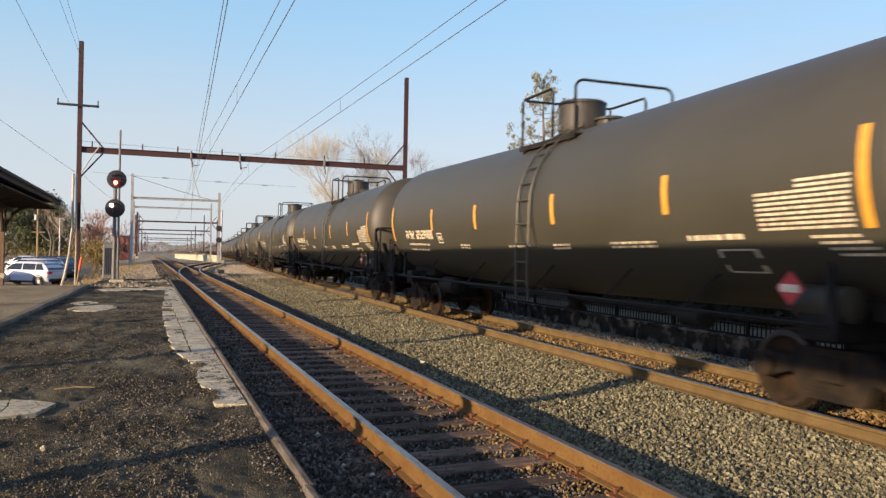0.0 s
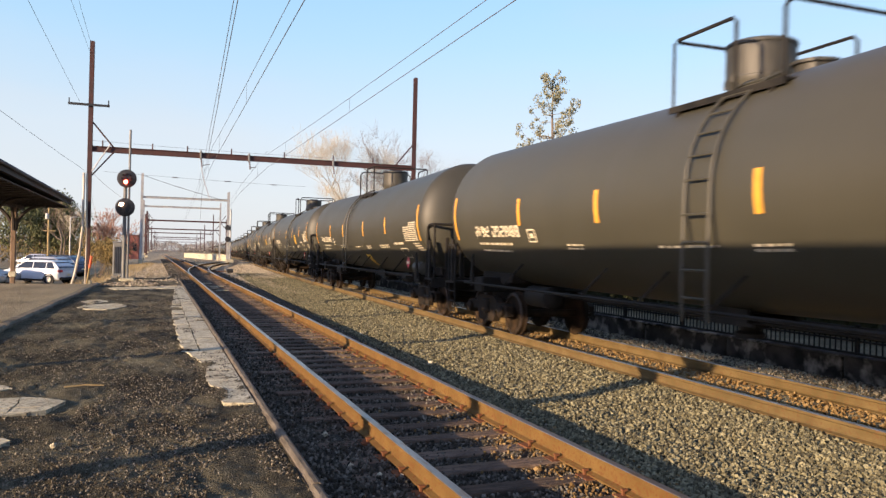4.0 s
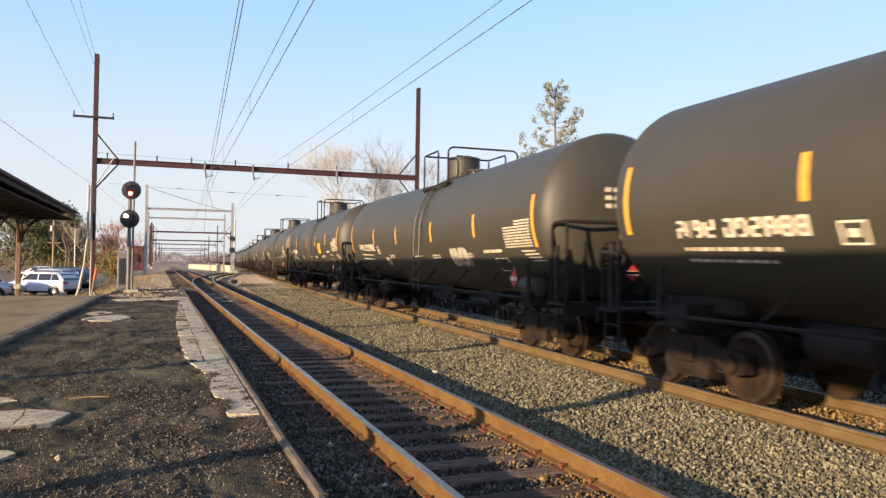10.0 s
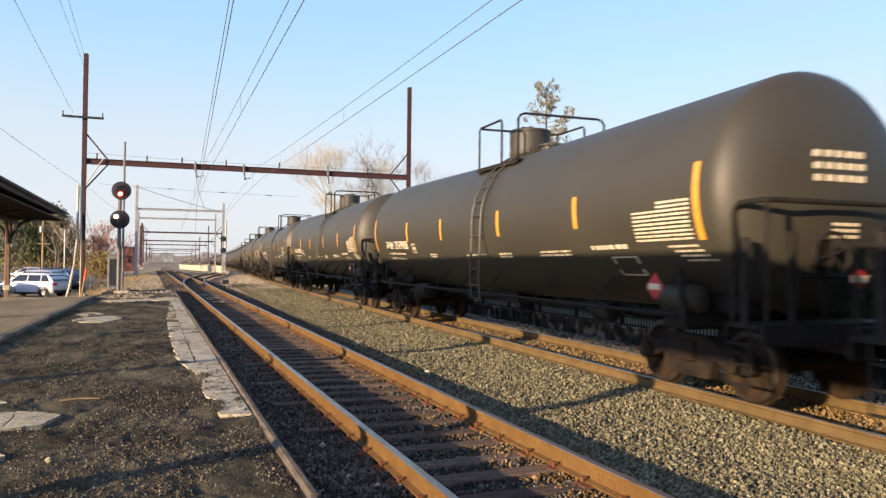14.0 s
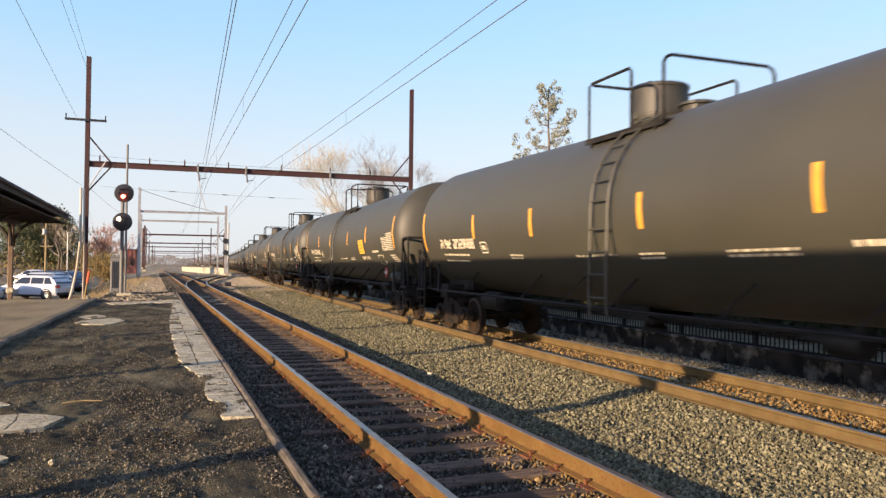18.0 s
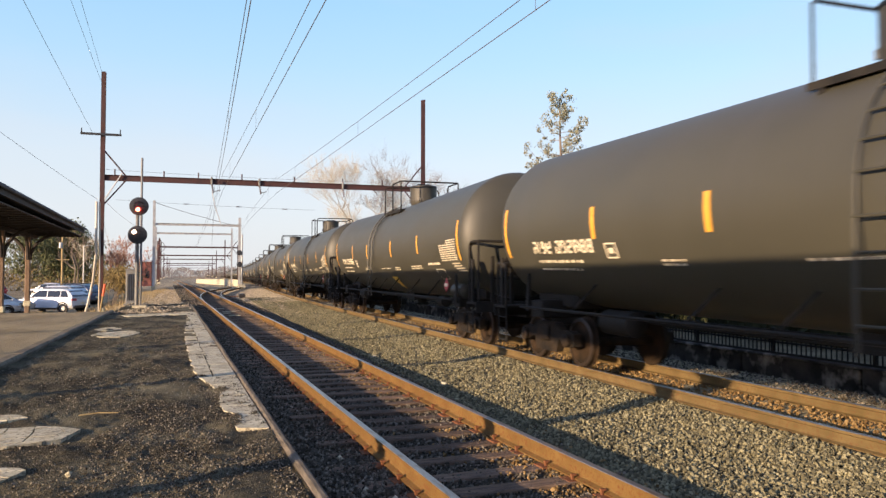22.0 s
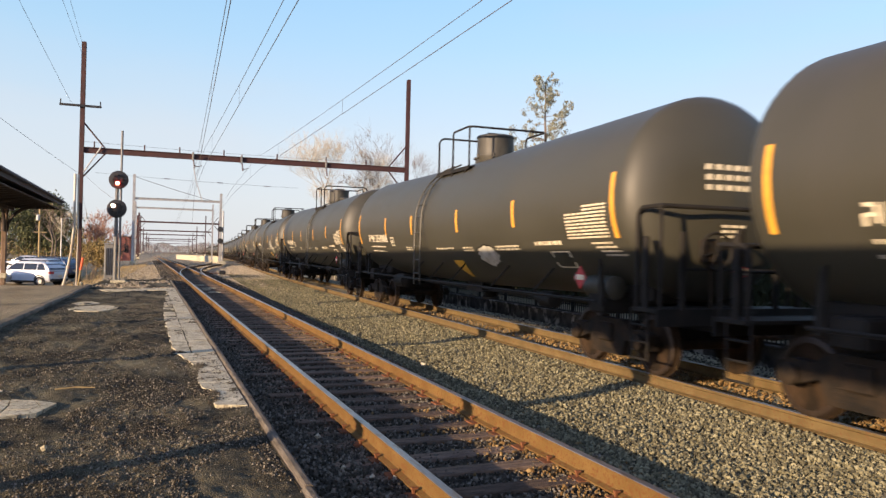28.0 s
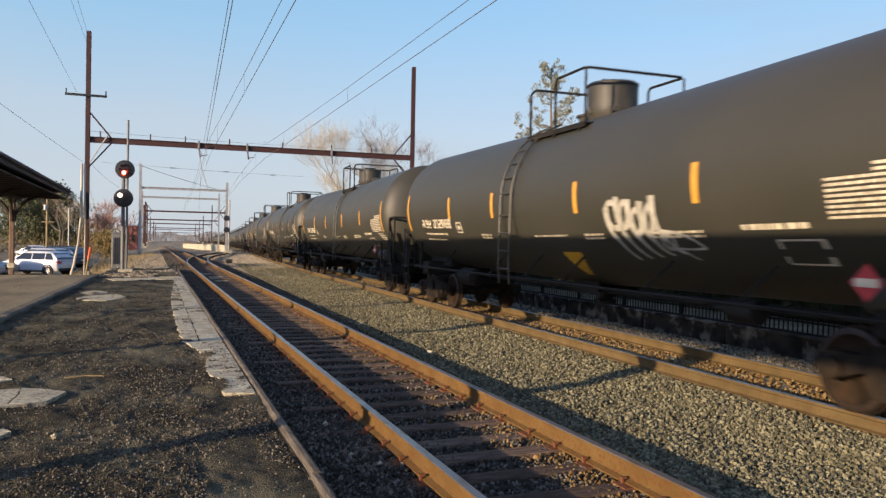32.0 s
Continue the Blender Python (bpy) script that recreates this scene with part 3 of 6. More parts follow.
def build_tracks():
    side = thing("side_track", "rusty side track with weathered timber ties beside the platform", "railway track", kind="structure")
    for a in (-0.7525, 0.7525):
        rail(side, [side_at(s, a) for s in (-30, -10, 0, 10, 20, 30, 45, 60, 90, 130, 180, 250, 330)], M["rust"])
    main = thing("main_track", "main line track under the train on pale ballast", "railway track", kind="structure")
    ys = [-60, -30, 0, 20] + list(range(30, 160, 10)) + list(range(160, 1200, 20))
    for a in (-0.7525, 0.7525):
        rail(main, [main_at(y, a) for y in ys], M["rust_pale"])
    # turnout: two curved rails leave the side track for the main line
    turn = thing("turnout", "curved turnout rails crossing towards the main line", "railway track", kind="structure")
    for a in (-0.7525, 0.7525):
        path = []
        for i in range(15):
            s = i / 14
            e = s * s * (3 - 2 * s)
            y = 46 + 62 * s
            p = side_at(y, a) * (1 - e) + Vector((main_x(y) - 4.4 + a, y, fall(y))) * e
            path.append(p + Vector((0, 0, 0.002)))
        rail(turn, path, M["rust"])
    tie = Geo().box((0, 0, 0), (2.55, 0.22, 0.17), c2=0.012).mesh("tie", M["timber"])
    plate_m = Geo().box((0, 0, 0), (0.30, 0.18, 0.018)).add([], []).mesh("tie_plate", M["spike"])
    spike_m = Geo().box((0, 0, 0.012), (0.026, 0.022, 0.05), c2=0.004).box((-0.008, 0, 0.042), (0.05, 0.032, 0.016)).mesh("spike", M["spike"])
    rng = random.Random(4)
    s, far = -8.0, Geo()
    while s < 140:
        c = side_at(s, rng.uniform(-0.05, 0.05), -0.266 + rng.uniform(-0.012, 0.006))
        rz = -SIDE_TURN + rng.uniform(-0.025, 0.025)
        if s < 46:
            t = part("tie", tie, None, side, at=Matrix.LocRotScale(c, Euler((0, rng.uniform(-0.008, 0.008), rz)), (1, rng.uniform(0.9, 1.08), 1)))
            if s < 24:
                for a in (-0.7525, 0.7525):
                    pl = part("tie_plate", plate_m, None, side, at=Matrix.LocRotScale(side_at(s, a, -0.184), Euler((0, 0, rz)), None))
                    if s < 14:
                        for b, w in ((-0.086, 0), (0.086, math.pi)):
                            part("spike", spike_m, None, side, at=Matrix.LocRotScale(side_at(s + rng.uniform(-0.05, 0.05), a + b, -0.175), Euler((0, 0, rz + w + math.pi)), None))
        else:
            far.box(c, (2.55, 0.22, 0.17), rz)
        s += rng.uniform(0.50, 0.58)
    tagged(part("far_ties", far, M["timber"], side), kind="stuff")
    y, far = -6.0, Geo()
    while y < 160:
        c = main_at(y, rng.uniform(-0.04, 0.04), -0.272)
        if y < 34:
            part("tie", tie, None, main, at=Matrix.LocRotScale(c, Euler((0, 0, rng.uniform(-0.01, 0.01))), None))
        else:
            far.box(c, (2.55, 0.22, 0.17))
        y += 0.53
    tagged(part("far_ties", far, M["timber"], main), kind="stuff")


# ---- platform ----
def plat_edge(y):
    """x of the platform's track edge."""
    return 1.20 - 0.0295 * y


def plat_z(x, y):
    """The broken surface of the platform: lumps, pits and loose grains."""
    z = 0.020 * noise.noise((x * 0.9, y * 0.6, 2)) + 0.030 * noise.noise((x * 3.1, y * 2.4, 7))
    z += 0.020 * noise.noise((x * 9, y * 9, 1)) + 0.010 * noise.noise((x * 23, y * 23, 4))
    return z - 0.024 + 0.012 * min(max((-2.3 - x) / 0.9, 0), 1)


def worn_slabs(parent, xs, ys, keep, pull, jitter, z, rng):
    """Flush broken pieces of old concrete on a jittered lattice; keep says which points lie inside, pull moves those outside onto the rim."""
    pts = {}
    for i, x in enumerate(xs):
        for k, y in enumerate(ys):
            q = (x + rng.uniform(-jitter, jitter) * 0.8, y + rng.uniform(-jitter, jitter))
            pts[i, k] = q if keep(*q) else pull(*q)
    for i in range(len(xs) - 1):
        for k in range(len(ys) - 1):
            o = [pts[i, k], pts[i + 1, k], pts[i + 1, k + 1], pts[i, k + 1]]
            cx, cy = sum(p[0] for p in o) / 4, sum(p[1] for p in o) / 4
            area = 0.5 * sum(o[j][0] * o[(j + 1) % 4][1] - o[(j + 1) % 4][0] * o[j][1] for j in range(4))
            if area < 0.012:
                continue
            o = [(cx + (x - cx) * 0.945, cy + (y - cy) * 0.945) for x, y in o]
            part("slab_piece", Geo().plate(o, (0, 0, z - 0.05), (1, 0, 0), (0, 1, 0), 0.05 + rng.uniform(0, 0.008)), M["concrete"], parent)


def build_platform():
    ys, y = [-14 + 0.25 * i for i in range(64)], 2.0
    while y < 45:
        ys.append(y)
        y += max(0.035, 0.005 * y)
    ys.append(45)
    n = 96
    vs = []
    for y in ys:
        x1 = plat_edge(y) - 0.13
        for i in range(n + 1):
            x = -3.36 + (x1 + 3.36) * i / n
            vs.append((x, y, plat_z(x, y)))
    m = n + 1
    g = Geo().add(vs, [(j * m + i, j * m + i + 1, (j + 1) * m + i + 1, (j + 1) * m + i) for j in range(len(ys) - 1) for i in range(n)])
    low = [(plat_edge(y) - 0.13, y, z) for y in (-14, 15, 45) for z in (-0.4, -0.02)]
    g.add(low, [(2 * j, 2 * j + 2, 2 * j + 3, 2 * j + 1) for j in range(2)])
    g.add([(x, 45, z) for x in (-3.35, plat_edge(45)) for z in (-0.5, -0.02)], [(0, 1, 3, 2)])
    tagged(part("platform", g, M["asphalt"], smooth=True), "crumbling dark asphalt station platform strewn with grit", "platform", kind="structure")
    # timber edging
    y, rng = -12.0, random.Random(7)
    edge = thing("platform_edge", "weathered grey timber edging along the platform", "edging", kind="structure")
    while y < 40:
        ln = rng.uniform(3.2, 4.4)
        m = Geo().sweep([(-0.06, -0.34), (0.06, -0.34), (0.06, -0.045), (0.045, -0.01), (0.018, 0.010), (-0.018, 0.010), (-0.045, -0.01), (-0.06, -0.045)],
                        [(plat_edge(y + a) - 0.07 + rng.uniform(-0.012, 0.012), y + a, rng.uniform(-0.01, 0.006)) for a in (0, ln / 2, ln - 0.02)])
        part("plank", m, M["edge"], edge)
        y += ln
    # worn concrete slabs left along the edge
    slabs = thing("concrete_strip", "broken strip of worn pale concrete slabs along the platform edge", "paving", kind="structure")
    wide = lambda y: float(np.interp(y, (8.5, 9.4, 10.1, 11.3, 12.0, 13.0, 15.6, 22, 26, 31), (0.46, 0.47, 0.57, 0.47, 0.60, 0.75, 0.80, 0.80, 0.66, 0.50)))
    rim = lambda y: plat_edge(y) - wide(y) + 0.05 * noise.noise((y * 2.2, 0, 1)) + 0.05 * noise.noise((y * 7, 0, 5))
    y = 8.5
    while y < 34:
        ln = rng.uniform(0.45, 1.1)
        skew = rng.uniform(-0.06, 0.06)
        seam = lambda v: plat_edge(v) - 0.50 + 0.03 * noise.noise((v * 1.7, 4, 2))
        steps = [y + 0.008 + (ln - 0.016) * i / 5 for i in range(6)]
        sides = [(rim, lambda v: plat_edge(v) - 0.135)]
        if y > 12.4:
            sides = [(rim, lambda v: seam(v) - 0.012), (lambda v: seam(v) + 0.012, lambda v: plat_edge(v) - 0.135)]
        for k, (lo, hi) in enumerate(sides):
            if len(sides) == 2 and k == 0 and rng.random() < 0.14:
                continue
            o = [(hi(v), v + skew) for v in steps] + [(lo(v) + rng.uniform(-0.012, 0.012), v - skew * 0.5) for v in reversed(steps)]
            part("slab_piece", Geo().plate(o, (0, 0, -0.062), (1, 0, 0), (0, 1, 0), 0.05 + rng.uniform(0, 0.008)), M["concrete"], slabs)
        y += ln
    # isolated patches of the old concrete
    for cx, cy, rx, ry in ((-1.82, 8.85, 0.62, 0.52), (-2.2, 9.92, 0.38, 0.28), (-1.70, 7.2, 0.36, 0.29), (-2.05, 22.6, 0.60, 1.1), (-1.9, 32.2, 0.9, 0.9), (-0.7, 32.9, 0.8, 0.9), (-2.45, 24.6, 0.35, 0.7)):
        patch = thing("concrete_patch", "cracked patch of old pale concrete in the asphalt", "paving", None, "concrete patches", "structure")
        wob = lambda a: 1 + 0.22 * noise.noise((math.cos(a) * 2, math.sin(a) * 2, cy)) + 0.10 * noise.noise((math.cos(a) * 6, math.sin(a) * 6, cy))
        def keep(x, y):
            a = math.atan2((y - cy) / ry, (x - cx) / rx)
            return math.hypot((x - cx) / rx, (y - cy) / ry) < wob(a)
        def pull(x, y):
            a = math.atan2((y - cy) / ry, (x - cx) / rx)
            return (cx + rx * math.cos(a) * wob(a), cy + ry * math.sin(a) * wob(a))
        n = 5
        worn_slabs(patch, [cx + rx * 1.3 * (2 * i / n - 1) for i in range(n + 1)], [cy + ry * 1.3 * (2 * i / n - 1) for i in range(n + 1)], keep, pull, 0.09 if cy < 20 else 0.15, -0.006, rng)
    # raised station forecourt behind a kerb
    g = Geo()
    xs, ys = (-30, -16, -9, -5, -3.53), [-14 + 4 * i for i in range(12)] + [34.5]
    vs = [(x, y, 0.045) for y in ys for x in xs]
    n = len(xs)
    g.add(vs, [(j * n + i, j * n + i + 1, (j + 1) * n + i + 1, (j + 1) * n + i) for j in range(len(ys) - 1) for i in range(n - 1)])
    g.add([(x, 34.5, z) for x in (-30, -3.53) for z in (-1.2, 0.045)], [(0, 2, 3, 1)])
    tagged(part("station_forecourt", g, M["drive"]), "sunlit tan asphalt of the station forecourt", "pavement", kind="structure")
    kerb = thing("kerb", "weathered grey concrete kerb between forecourt and platform", "kerb", kind="structure")
    for i in range(15):
        y0 = -10 + 3.0 * i
        part("kerb_stone", Geo().box((-3.40 + rng.uniform(-0.012, 0.012), y0 + 1.49, -0.11 + rng.uniform(-0.008, 0.008)), (0.26, 2.97, 0.37), rng.uniform(-0.008, 0.008), 0.04), M["kerb"], kerb)


# ---- catenary ----
def portal(name, label, y, x0, x1, zb, z0, z1, material, w=0.34, w1=None):
    """A portal frame over the tracks: two columns, a beam, knee braces, insulators."""
    p = thing(name, label, "catenary gantry", Matrix.Translation((0, y, 0)), "catenary gantries")
    for x, zt, w in ((x0, z0, w), (x1, z1, w1 or w)):
        part("column", Geo().i_bar((x, 0, -0.6), (1, 0, 0), (0, 1, 0), w, w + 0.03, zt + 0.6), material, p)
        part("footing", Geo().box((x, 0, -0.28), (w * 1.9, w * 1.9, 0.4), c2=0.04), M["concrete"], p)
        s = 1 if x == x0 else -1
        if material is M["galv"]:
            continue
        b = Geo()
        b.tube([(x + s * 0.1, 0, zb + 1.35), (x + s * 1.1, 0, zb + 0.12)], w * 0.2, 6)
        b.tube([(x + s * 0.1, 0, zb - 1.35), (x + s * 1.1, 0, zb - 0.12)], w * 0.2, 6)
        part("knee_brace", b, material, p)
    part("beam", Geo().i_bar((x0, 0, zb), (0, 1, 0), (0, 0, 1), w * 0.75, 0.30, x1 - x0), material, p)
    return p


def insulator_string(parent, at, way, n=5, r=0.07):
    at, way = Vector(at), Vector(way).normalized()
    prof = []
    for i in range(n):
        d = i * 0.11
        prof += [(d, 0.02), (d + 0.02, r), (d + 0.05, r * 0.85), (d + 0.08, 0.02)]
    part("insulator", Geo().lathe(prof, at, way, 10), M["insul"], parent, smooth=True)


def build_catenary():
    p = portal("catenary_gantry", "rust-red steel catenary gantry spanning the tracks", 41.0, -4.48, 12.64, 6.57, 12.0, 11.85, M["oxide"], 0.21, 0.20)
    g = Geo()
    g.box((-4.55, -0.2, 8.75), (1.9, 0.09, 0.11)).box((-5.45, -0.2, 8.9), (0.05, 0.05, 0.25)).box((-3.65, -0.2, 8.9), (0.05, 0.05, 0.25))
    part("crossarm", g, M["lampblack"], p)
    for x in (-3.9, -1.54, 0.17, 2.4, 5.2, 7.9, 10.2):
        part("wire_stub", Geo().tube([(x, 0, 6.68), (x, 0, 7.02)], 0.035, 6), M["oxide"], p)
    for x in (0.84, 3.32, 7.9):
        part("hanger", Geo().box((x, 0, 6.60), (0.10, 0.26, 0.44), c2=0.02), M["cabinet"], p)
        insulator_string(p, (x + 0.03, 0, 6.38), (0.12, 0, -1), 4, 0.06)
    part("stay_bar", Geo().tube([(-3.55, -0.12, 6.8), (-4.36, -0.12, 5.42)], 0.035, 6), M["galv"], p)
    part("pull_off", Geo().tube([(0.88, 0, 5.98), (1.02, 0, 5.3), (1.35, 0, 4.25)], 0.022, 6), M["galv"], p)
    for x in (0.95, 3.35):
        part("registration_arm", Geo().tube([(x, 0, 6.05), (x + 0.35, 0, 6.12)], 0.02, 6), M["wire"], p)
    specs = ((103, -5.0, 5.8, 8.05, 11.15, 9.15, "galv"), (128, -5.9, 5.95, 8.12, 9.1, 9.1, "galv"), (150, -6.3, 8.2, 6.6, 8.3, 7.2, "oxide"), (196, -8.6, 9.1, 6.0, 9.6, 9.4, "oxide"),
             (250, -10, 9.5, 5.95, 11.5, 12.3, "oxide"), (310, -11.3, 8.5, 5.25, 9.5, 10.5, "oxide"), (400, -13, 9, 5.4, 9.5, 10, "oxide"), (500, -15, 9, 4.6, 9.5, 9.5, "oxide"))
    for y, x0, x1, zb, z0, z1, m in specs:
        lab = "slim grey steel catenary gantry" if m == "galv" else "distant rust-red catenary gantry over the main line"
        portal("catenary_gantry", lab, y, x0, x1, zb, z0, z1, M[m], 0.32 if m == "galv" and y < 110 else 0.24 if m == "galv" else 0.3)
    # contact and messenger wires with droppers
    for k, (x, lean, low, curve) in enumerate(((1.13, 0.0107, 6.53, 0.00042), (1.40, -0.0191, 6.60, 0.00034), (4.26, -0.0363, 6.46, 0.00029))):
        w = thing("overhead_wire", "thin overhead contact and messenger wires with droppers", "wire", group="overhead wires")
        for y0, y1 in ((-31, 41), (41, 103), (103, 150)):
            pts_c, pts_m = [], []
            for i in range(13):
                s = i / 12
                y = y0 + (y1 - y0) * s
                xx = x + (lean * (y - 41) if y < 41 else 0 if y < 60 else (y - 60) * (-0.01 if k == 0 else 0.02))
                pts_c.append((xx, y, 6.10))
                pts_m.append((xx, y, low + curve * (y - 5) ** 2 if y0 < 0 else 6.6 + 0.42 * (2 * s - 1) ** 2))
            part("contact_wire", Geo().tube(pts_c, 0.009, 5), M["wire"], w)
            part("messenger_wire", Geo().tube(pts_m, 0.008, 5), M["wire"], w)
            for i in range(1, 12, 2):
                part("dropper", Geo().tube([pts_c[i], pts_m[i]], 0.005, 4), M["wire"], w)
    feeds = (((-5.0, 41, 8.9), (-3.3, -10, 9.3)), ((-4.57, 41, 11.4), (-3.2, -10, 11.6)), ((-4.5, 41, 11.7), (-2.4, -10, 11.9)), ((-4.67, 41, 5.43), (-6.56, 10, 6.77)), ((-4.41, 41, 5.44), (-2.55, 39.15, 3.9)), ((-4.6, 41, 5.4), (-7.0, 60, 5.0)), ((-4.6, 41, 5.3), (-6.4, 66, 3.2)),
             ((-4.57, 41, 7.0), (12.7, 41, 6.95)), ((-5.0, 103, 10.9), (4.8, 103, 8.15)), ((-9.6, 103, 11.1), (16.0, 103, 10.45)))
    for a, b in feeds:
        a, b = Vector(a), Vector(b)
        pts = [a.lerp(b, i / 10) - Vector((0, 0, 0.12 * (1 - (2 * i / 10 - 1) ** 2))) for i in range(11)]
        w = part("feeder_wire", Geo().tube(pts, 0.007 if a.y < 90 else 0.03 if b.x < 12 else 0.014, 5), M["wire"])
        if b.x > 12 and a.y > 90:
            for i in (3.2, 5.8, 8.2):
                insulator_string(w, a.lerp(b, i / 10) - Vector((0, 0, 0.1)), (1, 0, 0), 7, 0.10)
        tagged(w, "thin dark feeder wire hung from the gantry", "wire", "feeder wires")


# ---- signal ----
def signal_head(parent, x, z, lamp, lx, lz):
    head = part("signal_head", Geo().lathe([(0.16, 0.03), (0.14, 0.30), (0.02, 0.43), (0.0, 0.445), (-0.02, 0.445), (-0.025, 0.43), (-0.02, 0.0)], (x, 0, z), (0, 1, 0), 32), M["lampblack"], parent,
                "round black target disc", smooth=True)
    for a, b in ((-0.22, 0), (0.22, 0), (0, 0.22), (0, -0.22), (-0.16, -0.16), (0.16, 0.16), (-0.16, 0.16), (0.16, -0.16), (0, 0)):
        hood = Geo().lathe([(-0.07, 0.050), (-0.02, 0.052), (-0.02, 0.04), (-0.07, 0.042)], (x + a, -0.02, z + b), (0, 1, 0), 12)
        part("lamp_hood", hood, M["lampblack"], head, smooth=True)
    part("lamp", Geo().lathe([(0.0, 0.095), (-0.04, 0.09), (-0.07, 0.04)], (x + lx, -0.13, z + lz), (0, 1, 0), 16), lamp, head, "lit signal lamp", smooth=True)


def build_signal():
    p = thing("railway_signal", "black two-disc railway signal showing red over amber", "signal", Matrix.Translation((-2.55, 38.9, 0)))
    part("mast", Geo().tube([(0.06, 0.25, -0.05), (0.06, 0.25, 7.4)], 0.055, 12), M["cabinet"], p, smooth=True)
    part("pipe", Geo().tube([(-0.12, 0.3, -0.05), (-0.12, 0.3, 4.9)], 0.085, 10), M["cabinet"], p, smooth=True)
    part("base", Geo().box((0.05, 0.3, -0.02), (0.7, 0.7, 0.26), c2=0.04), M["concrete"], p)
    g = Geo()
    g.tube([(-0.20, 0.12, 0.1), (-0.17, 0.15, 5.4)], 0.014, 6).tube([(0.07, 0.05, 0.1), (0.07, 0.05, 5.4)], 0.014, 6)
    for i in range(16):
        g.tube([(-0.19, 0.13, 0.4 + i * 0.32), (0.07, 0.06, 0.4 + i * 0.32)], 0.010, 5)
    part("ladder", g, M["cabinet"], p, smooth=True)
    for z in (5.0, 3.55):
        part("bracket", Geo().box((0.0, 0.2, z), (0.3, 0.2, 0.12)), M["lampblack"], p)
    signal_head(p, -0.04, 4.97, M["redlamp"], -0.04, -0.17)
    signal_head(p, -0.09, 3.57, M["amberlamp"], -0.16, 0.13)
    q = thing("distant_signal", "small black signal heads on a pale mast by the far gantry", "signal", Matrix.Translation((6.05, 101.5, -0.4)))
    part("mast", Geo().tube([(0, 0, 0), (0, 0, 7.2)], 0.11, 10), M["galv"], q, smooth=True)
    for z in (3.2, 4.75):
        part("signal_head", Geo().lathe([(0.2, 0.1), (0.1, 0.34), (-0.1, 0.36), (-0.12, 0.1)], (-0.35, -0.2, z), (0, 1, 0), 18), M["lampblack"], q, smooth=True)
    part("base", Geo().box((0, 0, 0.25), (0.9, 0.9, 0.6), c2=0.05), M["concrete"], q)
    m = thing("switch_machine", "dark switch machine box beside the turnout", "switch machine", Matrix.Translation((3.6, 60.5, -0.32)))
    part("case", Geo().box((0, 0, 0.22), (0.5, 1.1, 0.3), c2=0.05), M["lampblack"], m)
    part("rod", Geo().tube([(-0.25, 0, 0.15), (-1.8, 0, 0.15)], 0.03, 6), M["spike"], m)


# ---- canopy ----
def build_canopy():
    p = thing("platform_canopy", "dark timber platform canopy on braced brown posts", "canopy", Matrix.Translation((0, 43, 0)) @ Matrix.Rotation(-SIDE_TURN, 4, "Z") @ Matrix.Translation((0, -43, 0)))
    xe, xb, y0, y1 = -5.55, -9.9, -24.0, 43.6
    ze, zb, zr = 4.08, 3.90, 4.18
    g = Geo()
    prof = [(xe, ze), (-7.8, zr), (xb, zb), (xb, zb - 0.10), (-7.8, zr - 0.28), (xe, ze - 0.10)]
    n = len(prof)
    g.add([(x, y, z) for y in (y0, y1) for x, z in prof], [(k, n + k, n + (k + 1) % n, (k + 1) % n) for k in range(n)] + [tuple(range(n)), tuple(reversed(range(n, 2 * n)))])
    part("roof", g, M["shingle"], p)
    part("fascia", Geo().box((xe - 0.03, (y0 + y1) / 2, ze - 0.12), (0.06, y1 - y0, 0.30)).box((xb + 0.03, (y0 + y1) / 2, zb - 0.05), (0.06, y1 - y0, 0.16)), M["canopy"], p)
    part("soffit", Geo().box(((xe + xb) / 2, (y0 + y1) / 2, 3.66), (xe - xb - 0.3, y1 - y0 - 0.2, 0.04)), M["canopy"], p)
    part("gutter", Geo().tube([(xe + 0.06, y0, ze - 0.05), (xe + 0.06, y1, ze - 0.05)], 0.06, 8), M["shingle"], p, smooth=True)
    ys = [41.0 - 6.2 * i for i in range(10)]
    rafter = Geo().box((-7.4, 0, 3.63), (3.4, 0.08, 0.07)).mesh("rafter", M["canopy"])
    for i in range(64):
        part("rafter", rafter, None, p, at=Matrix.Translation((0, y0 + 0.5 + 1.06 * i, 0)))
    part("ridge_beam", Geo().box((-7.8, (y0 + y1) / 2, 3.56), (0.22, y1 - y0 - 1, 0.24), c2=0.02), M["canopy"], p)
    for y in ys:
        part("post", Geo().box((-7.8, y, 1.5), (0.22, 0.22, 4.2), c2=0.03), M["post"], p)
        part("post_base", Geo().box((-7.8, y, 0.2), (0.32, 0.32, 0.25), c2=0.03), M["concrete"], p)
        for sx, sy in ((1, 0), (-1, 0), (0, 1), (0, -1)):
            pts = [(-7.8 + sx * (0.08 + 1.25 * (1 - math.cos(t))), y + sy * (0.08 + 1.25 * (1 - math.cos(t))), 2.35 + 1.25 * math.sin(t)) for t in [i * math.pi / 12 for i in range(7)]]
            part("curved_brace", Geo().tube(pts, 0.085, 6), M["canopy"], p)


build_ground()
build_tracks()
build_platform()
build_catenary()
build_signal()
build_canopy()


